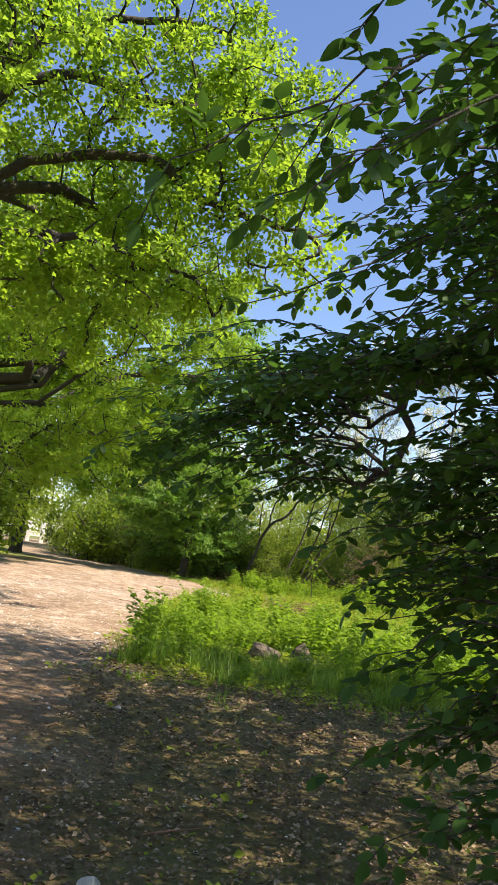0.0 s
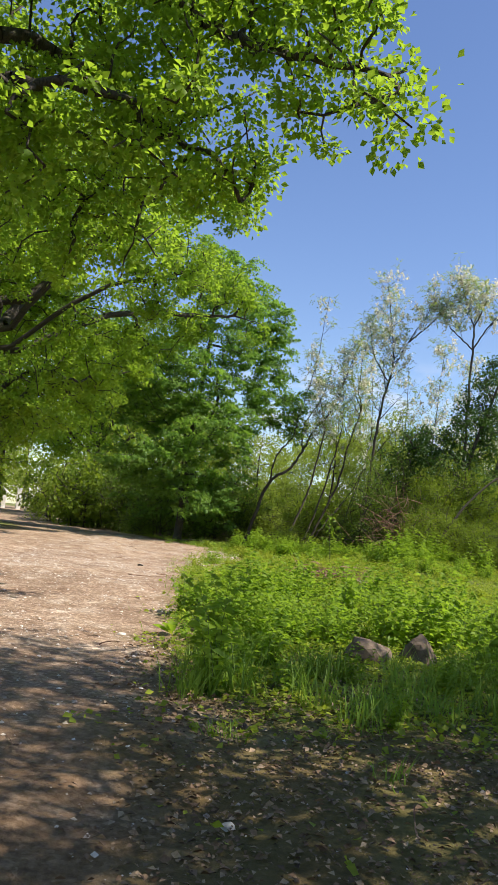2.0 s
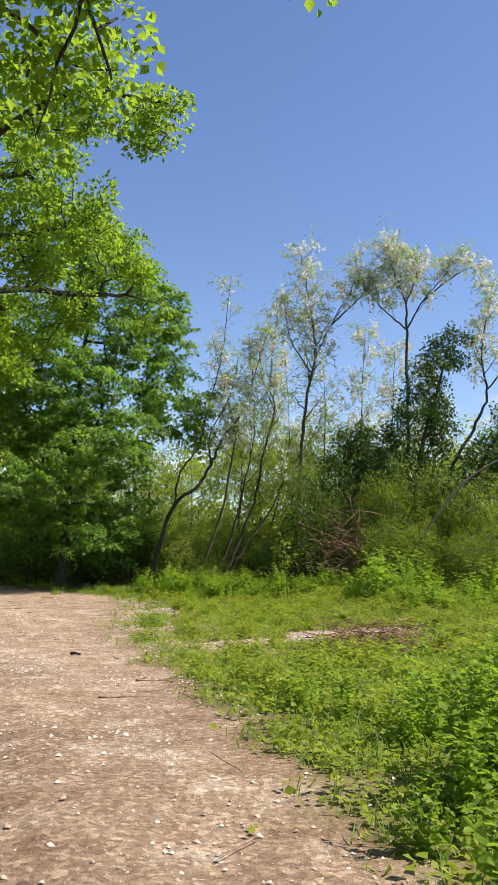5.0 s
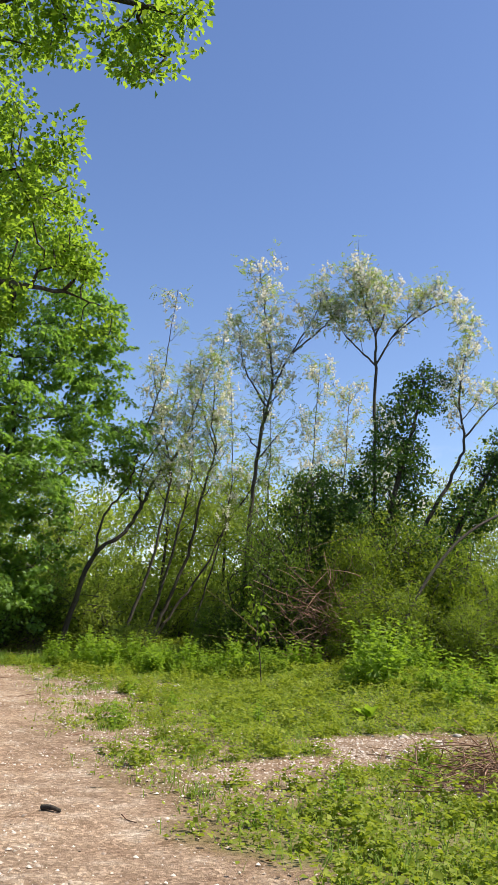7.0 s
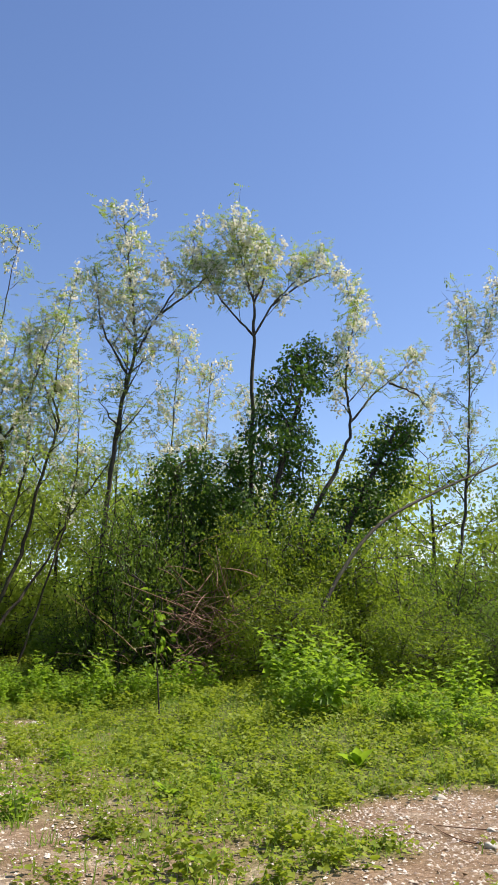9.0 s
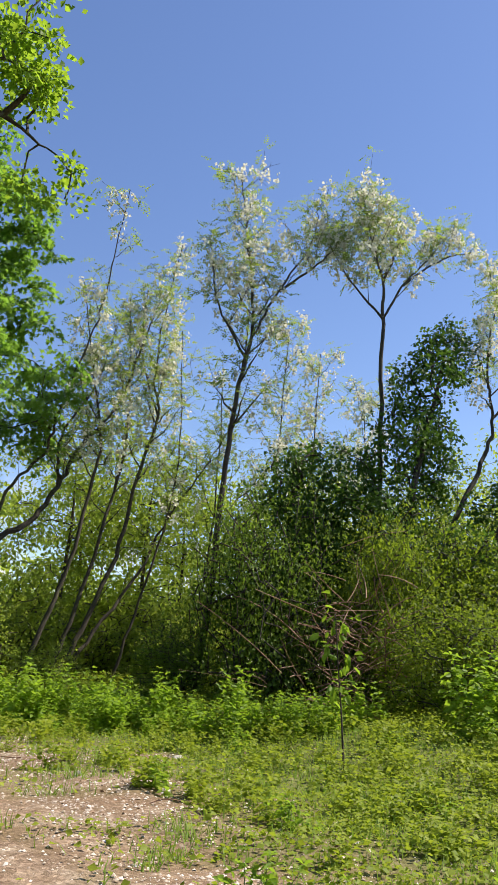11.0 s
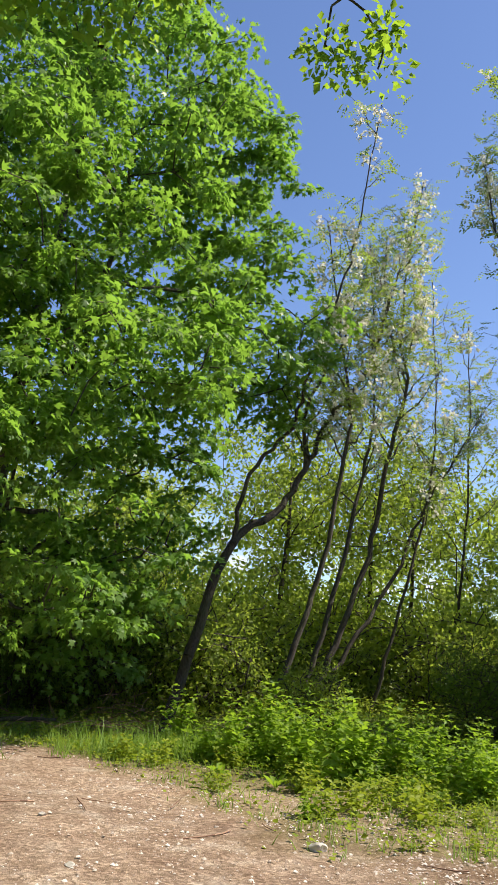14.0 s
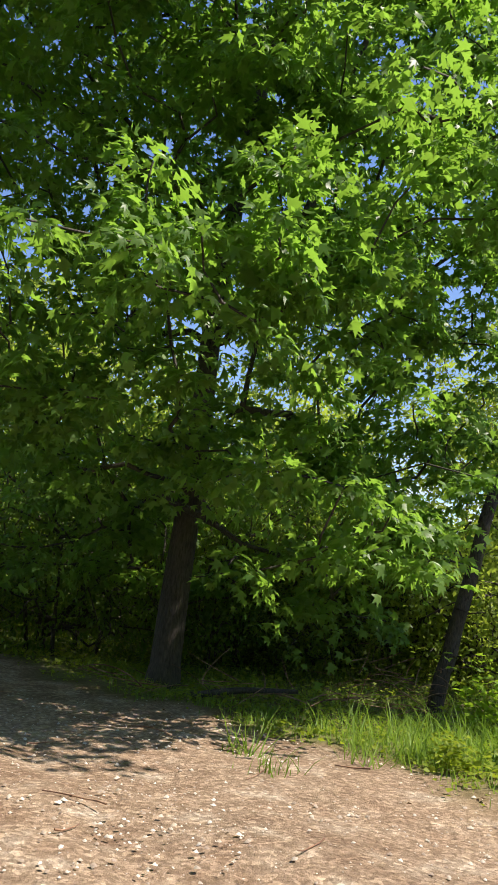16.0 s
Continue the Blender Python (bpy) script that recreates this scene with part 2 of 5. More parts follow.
# ---- mesh helpers ----
def mesh_np(name, verts, faces, sizes, material, smooth_faces=False):
    """A mesh from arrays: verts (n, 3), faces as a flat index array, sizes the corners of each face."""
    me = bpy.data.meshes.new(name)
    verts, faces, sizes = np.asarray(verts, np.float32), np.asarray(faces, np.int32), np.asarray(sizes, np.int32)
    me.vertices.add(len(verts))
    me.vertices.foreach_set("co", verts.ravel())
    me.loops.add(len(faces))
    me.loops.foreach_set("vertex_index", faces)
    me.polygons.add(len(sizes))
    me.polygons.foreach_set("loop_start", np.concatenate([[0], np.cumsum(sizes)[:-1]]).astype(np.int32))
    if smooth_faces:
        me.polygons.foreach_set("use_smooth", np.ones(len(sizes), bool))
    me.update(calc_edges=True)
    me.materials.append(material)
    return me


def part_np(name, me, parent=None, label="", at=None):
    ob = new(name, me)
    if parent is not None:
        ob.parent = parent
    if at is not None:
        ob.matrix_basis = at
    if label:
        tagged(ob, label)
    return ob


def part(name, bm, material, parent=None, label=""):
    me = bpy.data.meshes.new(name)
    bm.to_mesh(me)
    bm.free()
    me.materials.append(material)
    return part_np(name, me, parent, label)


def empty(name, m, label, category, group="", kind=""):
    ob = new(name)
    ob.empty_display_size = 0.2
    ob.matrix_basis = m
    return tagged(ob, label, category, group, kind)


# leaf outlines: verts (x across, y along, z fold), faces
def oval(width=0.5, fold=0.12):
    v = [(0, 0, 0), (-width * 0.42, 0.28, fold), (-width * 0.4, 0.66, fold), (0, 1, -0.06), (width * 0.4, 0.66, fold), (width * 0.42, 0.28, fold)]
    return np.array(v), [(0, 3, 2, 1), (0, 5, 4, 3)]


def diamond(width=0.45, fold=0.1):
    return np.array([(0, 0, 0), (-width / 2, 0.5, fold), (0, 1, -0.05), (width / 2, 0.5, fold)]), [(0, 2, 1), (0, 3, 2)]


def lobed():
    """A palmate leaf with five pointed lobes."""
    o = [(0, 0, 0), (-0.46, 0.05, -0.08), (-0.24, 0.30, 0.05), (-0.44, 0.70, -0.08), (-0.12, 0.55, 0.04), (0, 1.0, -0.1), (0.12, 0.55, 0.04), (0.44, 0.70, -0.08), (0.24, 0.30, 0.05), (0.46, 0.05, -0.08)]
    return np.array(o), [(0, 2, 1), (0, 4, 3, 2), (0, 6, 5, 4), (0, 8, 7, 6), (0, 9, 8)]


def blade():
    return np.array([(-0.5, 0, 0), (0.5, 0, 0), (0.32, 0.55, 0.05), (-0.32, 0.55, 0.05), (0, 1, 0.25)]), [(0, 1, 2, 3), (3, 2, 4)]


def pebble():
    v = [(0.5, 0, 0), (0, 0.42, 0), (-0.5, 0, 0), (0, -0.4, 0), (0.1, 0.05, 0.32), (0, 0, -0.25)]
    return np.array(v), [(0, 1, 4), (1, 2, 4), (2, 3, 4), (3, 0, 4)]


def scatter(outline, places, along, normal, size, width=None):
    """Copies of an outline as arrays; along: the way each points, normal: the way it faces."""
    tv, tf = outline
    n, k = len(places), len(tv)
    a = along / np.maximum(np.linalg.norm(along, axis=1, keepdims=True), 1e-6)
    r = np.cross(a, normal)
    r /= np.maximum(np.linalg.norm(r, axis=1, keepdims=True), 1e-6)
    u = np.cross(r, a)
    size = np.broadcast_to(np.asarray(size, float), (n,))
    width = size if width is None else np.broadcast_to(np.asarray(width, float), (n,))
    v = places[:, None, :] + tv[None, :, 0:1] * (r * width[:, None])[:, None, :] + tv[None, :, 1:2] * (a * size[:, None])[:, None, :] \
        + tv[None, :, 2:3] * (u * size[:, None])[:, None, :]
    flat = np.array([i for f in tf for i in f])
    faces = (np.arange(n)[:, None] * k + flat[None, :]).ravel()
    return v.reshape(-1, 3), faces, np.tile([len(f) for f in tf], n)


def join(sets):
    """Several (verts, faces, sizes) as one."""
    vs, fs, ss, base = [], [], [], 0
    for v, f, s in sets:
        vs.append(v), fs.append(np.asarray(f) + base), ss.append(s)
        base += len(v)
    return np.concatenate(vs), np.concatenate(fs), np.concatenate(ss)


def tubes(a, b, ra, rb, sides=6):
    """Tapered tubes from a to b."""
    a, b = np.asarray(a, float), np.asarray(b, float)
    d = b - a
    d /= np.maximum(np.linalg.norm(d, axis=1, keepdims=True), 1e-6)
    ref = np.where(np.abs(d[:, 2:3]) > 0.9, np.array([[1.0, 0, 0]]), np.array([[0, 0, 1.0]]))
    u = np.cross(d, ref)
    u /= np.linalg.norm(u, axis=1, keepdims=True)
    w = np.cross(d, u)
    an = np.arange(sides) / sides * 2 * np.pi
    ring = np.cos(an)[None, :, None] * u[:, None, :] + np.sin(an)[None, :, None] * w[:, None, :]
    v = np.concatenate([a[:, None] + ring * np.asarray(ra)[:, None, None], b[:, None] + ring * np.asarray(rb)[:, None, None]], 1)
    i = np.arange(sides)
    j = (i + 1) % sides
    quad = np.stack([i, j, j + sides, i + sides], 1).ravel()
    n = len(a)
    return v.reshape(-1, 3), (np.arange(n)[:, None] * 2 * sides + quad[None]).ravel(), np.full(n * sides, 4)


def curve_through(points, k=4):
    """A smooth line through points (Catmull-Rom)."""
    p = np.array(points, float)
    p = np.concatenate([[2 * p[0] - p[1]], p, [2 * p[-1] - p[-2]]])
    out = []
    for i in range(1, len(p) - 2):
        for s in range(k):
            t = s / k
            out.append(0.5 * (2 * p[i] + (p[i + 1] - p[i - 1]) * t + (2 * p[i - 1] - 5 * p[i] + 4 * p[i + 1] - p[i + 2]) * t ** 2
                              + (3 * p[i] - p[i - 1] - 3 * p[i + 1] + p[i + 2]) * t ** 3))
    return np.array(out + [p[-2]])


def pipe(line, r, sides=8):
    """One closed tapered tube along a line."""
    line, r = np.asarray(line, float), np.asarray(r, float)
    n = len(line)
    d = np.gradient(line, axis=0)
    d /= np.linalg.norm(d, axis=1, keepdims=True)
    u = np.cross(d, (0.31, 0.27, 0.91))
    u /= np.linalg.norm(u, axis=1, keepdims=True)
    w = np.cross(d, u)
    an = np.arange(sides) / sides * 2 * np.pi
    v = line[:, None] + (np.cos(an)[None, :, None] * u[:, None] + np.sin(an)[None, :, None] * w[:, None]) * r[:, None, None]
    i = np.arange(sides)
    j = (i + 1) % sides
    quad = np.stack([i, j, j + sides, i + sides], 1).ravel()
    f = (np.arange(n - 1)[:, None] * sides + quad[None]).ravel()
    f = np.concatenate([f, i[::-1], i + (n - 1) * sides])
    return v.reshape(-1, 3), f, np.array([4] * (sides * (n - 1)) + [sides, sides])


def grow(rng, trunk, targets, base_r, tip_r=0.006, wander=0.12, lift=0.25, power=0.5, limbs=()):
    """A branching frame: the trunk's points, then every target joined to the nearest part of the tree that lies inward of it."""
    trunk = curve_through(trunk)
    nodes = [np.array(p, float) for p in trunk]
    parent = [-1] + list(range(len(trunk) - 1))
    root = nodes[0]
    depth = [float(np.linalg.norm(p - root)) for p in nodes]
    for limb in limbs:
        limb = curve_through(limb, 5)
        prev = int(np.argmin(np.linalg.norm(trunk - limb[0], axis=1)))
        for q in limb[1:]:
            nodes.append(q + rng.normal(0, 0.03, 3))
            parent.append(prev)
            depth.append(depth[prev] * 0.6 + float(np.linalg.norm(q - nodes[prev])))
            prev = len(nodes) - 1
    order = np.argsort([np.min(np.linalg.norm(np.array(nodes) - t, axis=1)) + rng.random() * 0.3 for t in targets])
    ends = []
    first = max(1, len(trunk) // 3)
    for i in order:
        t = np.asarray(targets[i], float)
        arr = np.array(nodes)
        d = np.linalg.norm(arr - t, axis=1)
        cost = d + 0.25 * np.array(depth) * 0.4 + np.maximum(0, arr[:, 2] - t[2]) * lift * 2
        cost[:first] += 50
        k = int(np.argmin(cost))
        steps = max(2, int(d[k] / 0.4))
        prev = k
        way = t - nodes[k]
        bend = rng.normal(0, 0.10, 3)
        for s in range(1, steps + 1):
            f = s / steps
            bow = bend * math.sin(f * math.pi) * d[k]
            q = nodes[k] + way * f + bow + np.array([0, 0, lift * 0.5 * np.sin(f * np.pi) * d[k] * 0.3])
            if s < steps:
                q = q + rng.normal(0, wander * min(0.6, d[k] * 0.25), 3)
            nodes.append(q)
            parent.append(prev)
            depth.append(depth[prev] + float(np.linalg.norm(q - nodes[prev])))
            prev = len(nodes) - 1
        ends.append(prev)
    count = np.zeros(len(nodes))
    for e in ends:
        count[e] += 1
    for i in range(len(nodes) - 1, 0, -1):
        count[parent[i]] += count[i]
    count = np.maximum(count, 1)
    r = tip_r + (base_r - tip_r) * (count / count[0]) ** power
    h = np.array(nodes)[:, 2] - root[2]
    k = len(trunk)
    r[:k] = np.minimum(r[:k], base_r * (1 - 0.75 * np.linspace(0, 1, k)))
    r[0] *= 1.25
    return np.array(nodes), np.array(parent), r, h


def frame_mesh(name, nodes, parent, r, material, sides=6):
    i = np.arange(1, len(nodes))
    p = parent[1:]
    ra = np.minimum(r[p], r[i] * 1.35)
    ra = np.where(p == i - 1, np.minimum(r[p], r[i] * 2), ra)
    big = r[i] > 0.03
    sets = []
    for sel, k in ((big, sides + 2), (~big, 3)):
        if sel.any():
            sets.append(tubes(nodes[p[sel]], nodes[i[sel]], ra[sel], r[i[sel]], k))
    return mesh_np(name, *join(sets), material, True)


def in_blobs(rng, blobs, n, shell=0.55):
    """Places in a crown made of ellipsoids (centre, radii), thicker towards the outside; buried ones thinned out."""
    vol = np.array([b[1][0] * b[1][1] * b[1][2] for b in blobs]) ** 0.75
    out = []
    for (c, rad), k in zip(blobs, np.round(n * vol / vol.sum()).astype(int)):
        d = rng.normal(size=(k, 3))
        d /= np.linalg.norm(d, axis=1, keepdims=True)
        m = shell + (1 - shell) * rng.random((k, 1)) ** 0.7
        deep = rng.random((k, 1)) < 0.18
        m = np.where(deep, m * 0.55, m)
        out.append(np.array(c) + d * m * np.array(rad))
    return np.concatenate(out)


def foliage(rng, ends, per, spread, size, outline, flat=0.6, droop=0.3, up=0.7, width=None):
    """Leaves round the twig ends."""
    n = len(ends) * per
    c = np.repeat(ends, per, axis=0)
    tilt = np.repeat(rng.normal(0, 0.35, (len(ends), 2)), per, axis=0)
    ball = rng.normal(size=(n, 3))
    ball *= (1.75 * rng.random((n, 1)) ** 0.45) / np.linalg.norm(ball, axis=1, keepdims=True)
    off = ball * np.array([1, 1, flat]) * spread * np.repeat(rng.uniform(0.7, 1.3, len(ends)), per)[:, None]
    off[:, 2] += tilt[:, 0] * off[:, 0] + tilt[:, 1] * off[:, 1] - 0.5 * (off[:, 0] ** 2 + off[:, 1] ** 2) / max(spread, 0.05) * droop
    along = off / (np.linalg.norm(off, axis=1, keepdims=True) + 1e-6) + rng.normal(0, 0.5, (n, 3)) + np.array([0, 0, -droop])
    normal = rng.normal(0, 0.5, (n, 3)) + np.array([0, 0, up])
    normal[:, :2] -= tilt * up
    s = size * rng.uniform(0.6, 1.25, n)
    return scatter(outline, c + off, along, normal, s, None if width is None else s * width)


def tree(name, rng, at, trunk, blobs, clusters, per, spread, size, outline, leaf, bark, base_r, label, category="tree", group="", flat=0.6, droop=0.3,
         lift=0.25, wander=0.12, shell=0.55, tip_r=0.006, up=0.7, power=0.5, limbs=(), inner=0):
    """A tree with a trunk part (limbs and twigs) and a crown part. at: its foot; trunk and blobs are given from the foot."""
    thing = empty(name, Matrix.Translation(at), label, category, group)
    targets = in_blobs(rng, blobs, clusters, shell)
    targets = targets[targets[:, 2] > 0.25]
    nodes, parent, r, _ = grow(rng, trunk, targets, base_r, tip_r, wander, lift, power, limbs)
    part_np("trunk", frame_mesh("trunk", nodes, parent, r, bark), thing)
    sets = [foliage(rng, targets, per, spread, size, outline, flat, droop, up)]
    if inner:
        mid = in_blobs(rng, [(c, tuple(0.72 * q for q in rad)) for c, rad in blobs], inner, 0.3)
        sets.append(foliage(rng, mid, 12, 0.35, size * 1.05, outline, 0.6, 0.3, 0.7))
    crown = mesh_np("crown", *join(sets), leaf)
    part_np("crown", crown, thing)
    return thing, targets


# ---- ground: one sheet to the horizon ----
def build_ground():
    xs = np.unique(np.concatenate([np.linspace(-1500, -60, 10), np.linspace(-60, -14, 24), np.arange(-14, 18, 0.22), np.linspace(18, 60, 22), np.linspace(60, 1500, 10)]))
    ys = np.unique(np.concatenate([np.linspace(-1500, -40, 10), np.linspace(-40, -4, 18), np.arange(-4, 48, 0.22), np.linspace(48, 110, 50), np.linspace(110, 1800, 10)]))
    X, Y = np.meshgrid(xs, ys)
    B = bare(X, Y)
    rut = np.zeros_like(X)
    for o in (-0.9, 0.9):
        rut -= 0.025 * np.exp(-((X - np.interp(Y, ROAD_Y, ROAD_X) - o) / 0.35) ** 2)
    Z = height(X, Y) + rut + 0.012 * wave(X, Y, 6.0, 1) + 0.008 * wave(X, Y, 13.0, 4)
    nx, ny = len(xs), len(ys)
    v = np.stack([X, Y, Z], -1).reshape(-1, 3)
    i = (np.arange(ny - 1)[:, None] * nx + np.arange(nx - 1)[None]).ravel()
    f = np.stack([i, i + 1, i + nx + 1, i + nx], 1).ravel()
    m, nt, p, out = node_mat("ground_earth")
    at = nt.nodes.new("ShaderNodeAttribute")
    at.attribute_name = "bare"
    rd = nt.nodes.new("ShaderNodeAttribute")
    rd.attribute_name = "gravel"
    fine, mid, big = noise_node(nt, 26, 6, 0.7), noise_node(nt, 3.1, 4), noise_node(nt, 0.45, 3)
    road = ramp_node(nt, mid.outputs["Fac"], [(0.3, (0.285, 0.195, 0.136)), (0.55, (0.40, 0.302, 0.223)), (0.75, (0.56, 0.485, 0.405))])
    grit = ramp_node(nt, fine.outputs["Fac"], [(0.35, (0.6, 0.58, 0.55)), (0.62, (1.1, 1.08, 1.05))])
    vor = nt.nodes.new("ShaderNodeTexVoronoi")
    vor.inputs["Scale"].default_value = 34
    vtc = nt.nodes.new("ShaderNodeTexCoord")
    nt.links.new(vtc.outputs["Object"], vor.inputs["Vector"])
    cell = nt.nodes.new("ShaderNodeSeparateColor")
    nt.links.new(vor.outputs["Color"], cell.inputs[0])
    chips = ramp_node(nt, cell.outputs[0], [(0.0, (0.62, 0.58, 0.55)), (0.6, (0.95, 0.93, 0.92)), (0.85, (1.3, 1.3, 1.3)), (1.0, (1.6, 1.62, 1.65))])
    roadc = mix_node(nt, 0.85, road.outputs[0], grit.outputs[0], "MULTIPLY")
    roadc = mix_node(nt, 0.8, roadc, chips.outputs[0], "MULTIPLY")
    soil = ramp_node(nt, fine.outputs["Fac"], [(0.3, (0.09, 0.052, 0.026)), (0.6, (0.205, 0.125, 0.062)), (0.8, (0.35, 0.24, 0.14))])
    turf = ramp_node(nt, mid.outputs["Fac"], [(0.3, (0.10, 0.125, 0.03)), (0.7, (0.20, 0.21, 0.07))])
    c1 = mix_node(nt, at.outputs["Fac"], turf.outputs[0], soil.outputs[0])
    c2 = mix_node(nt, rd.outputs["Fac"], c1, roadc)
    st = ramp_node(nt, big.outputs["Fac"], [(0.35, (0.82, 0.8, 0.78)), (0.65, (1.08, 1.07, 1.05))])
    nt.links.new(mix_node(nt, 1.0, c2, st.outputs[0], "MULTIPLY"), p.inputs["Base Color"])
    p.inputs["Roughness"].default_value = 0.95
    p.inputs["Specular IOR Level"].default_value = 0.2
    nt.links.new(bump_node(nt, fine.outputs["Fac"], 0.8, 0.03), p.inputs["Normal"])
    me = mesh_np("ground", v, f, np.full(len(f) // 4, 4), m, True)
    G = 1 - smooth(-0.1, 0.7, road_off(X, Y) + 0.5 * wave(X, Y, 1.9, 3))
    for cx, cy, rx, ry in CLEAR:
        G = np.maximum(G, 0.62 * (1 - smooth(0.5, 1.2, np.hypot((X - cx) / rx, (Y - cy) / ry) + 0.3 * wave(X, Y, 2.5, 3))))
    fr = (1 - smooth(1.0, 3.4, road_off(X, Y) + 0.5 * wave(X, Y, 1.9, 3))) * smooth(19, 23, Y) * (1 - smooth(36.2, 37.4, Y))
    G = np.maximum(G, fr * (0.5 + 0.5 * wave(X, Y, 1.4, 6)))
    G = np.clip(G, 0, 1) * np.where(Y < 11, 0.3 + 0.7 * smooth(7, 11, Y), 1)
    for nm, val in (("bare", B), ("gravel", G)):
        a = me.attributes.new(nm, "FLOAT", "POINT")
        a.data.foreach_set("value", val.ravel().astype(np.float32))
    return tagged(new("ground", me), "dirt and gravel track with grassy verges and leaf litter", "ground", kind="structure")


build_ground()

# ---- trees ----
R = np.random.default_rng


OAK_TRUNK = [(0, 0, -0.1), (0.05, 0, 1.5), (0.1, 0.1, 3.2), (0.2, 0.1, 5.0), (0.4, 0, 7.0), (0.5, 0.1, 9.5), (0.5, 0.1, 12)]
OAK_LABEL = "large oak with spreading dark limbs and fresh yellow-green leaves"


def oak(seed, at, blobs, limbs, clusters, per, size, spread, outline, inner=0):
    """An oak; its limbs and the leafy masses of its crown are given in the world."""
    foot = np.array((*at, gz(*at) - 0.05))
    near = lambda p: tuple(np.array(p, float) - foot)
    return tree("oak_tree", R(seed), tuple(foot), OAK_TRUNK, [(near(c), r) for c, r in blobs], clusters, per, spread, size, outline, OAK_LEAF, BARK_OAK, 0.40, OAK_LABEL, "tree",
                "oaks along the track", 0.55, 0.10, wander=0.16, shell=0.35, power=0.55, limbs=[[near(p) for p in limb] for limb in limbs], inner=inner)[0]


def set_trees(thing, spots):
    for k, (x, y, a, s) in enumerate(spots):
        m = pose(x, y, gz(x, y) - 0.05, 0, 0, a)
        ob = thing if k == 0 else copy_thing(thing, m)
        ob.matrix_basis = m @ Matrix.Scale(s, 4)


# the oak over the start of the walk
oak(11, (-6.6, 14.0),
    [((-3.2, 14.5, 8.7), (3.0, 3.2, 1.5)), ((-0.7, 14.0, 9.1), (1.6, 2.2, 1.3)), ((-0.5, 13.6, 7.3), (1.4, 1.7, 0.8)), ((-2.6, 15.0, 6.7), (1.9, 2.4, 1.1)), ((0.5, 12.5, 6.1), (0.6, 0.6, 0.5)),
     ((-0.35, 13.2, 6.1), (0.5, 0.6, 0.5)), ((-1.3, 15.4, 6.2), (0.9, 1.0, 0.7)), ((-2.0, 14.5, 10.9), (2.0, 2.4, 0.9)), ((-6.3, 14, 11.2), (3.6, 4.0, 2.4)), ((-6.0, 17.5, 8.0), (3.4, 3.0, 2.2)),
     ((-6.5, 10.0, 8.0), (3.0, 3.0, 2.2)), ((-3.8, 17.3, 6.0), (1.7, 2.0, 1.2)), ((-2.2, 13.2, 5.7), (1.1, 1.2, 0.6)), ((-9.5, 14, 8.5), (3.0, 4.0, 2.8)), ((-4.3, 13.6, 5.6), (1.3, 1.6, 1.0))],
    [[(-6.4, 14.1, 5.6), (-5.2, 14, 7.5), (-2.74, 14, 8.16), (-1.9, 14, 7.7), (-1.0, 14, 7.4), (0.4, 13.2, 6.8)], [(-6.3, 14.1, 6.8), (-5.5, 14, 9.0), (-3.9, 14, 9.5), (-2.8, 14, 9.2), (-0.6, 14, 9.3)],
     [(-6.3, 14.1, 7.0), (-4.5, 15.5, 7.9), (-3.16, 16.1, 7.5), (-2.1, 15.7, 6.84), (-1.0, 15.5, 6.2)], [(-6.4, 14.1, 5.0), (-5.2, 13.8, 6.2), (-3.8, 13.5, 6.3), (-2.2, 13.2, 6.0)],
     [(-6.3, 14.1, 7.0), (-6.2, 16.0, 8.0), (-5.5, 18, 8.4)], [(-6.3, 14.1, 7.0), (-6.6, 12.0, 8.0), (-6.6, 9.5, 8.6)], [(-6.2, 14.1, 8.5), (-4.6, 14.2, 10.6), (-2.2, 14.4, 11.2)]],
    1250, 84, 0.105, 0.20, diamond(0.78, 0.16), 200)
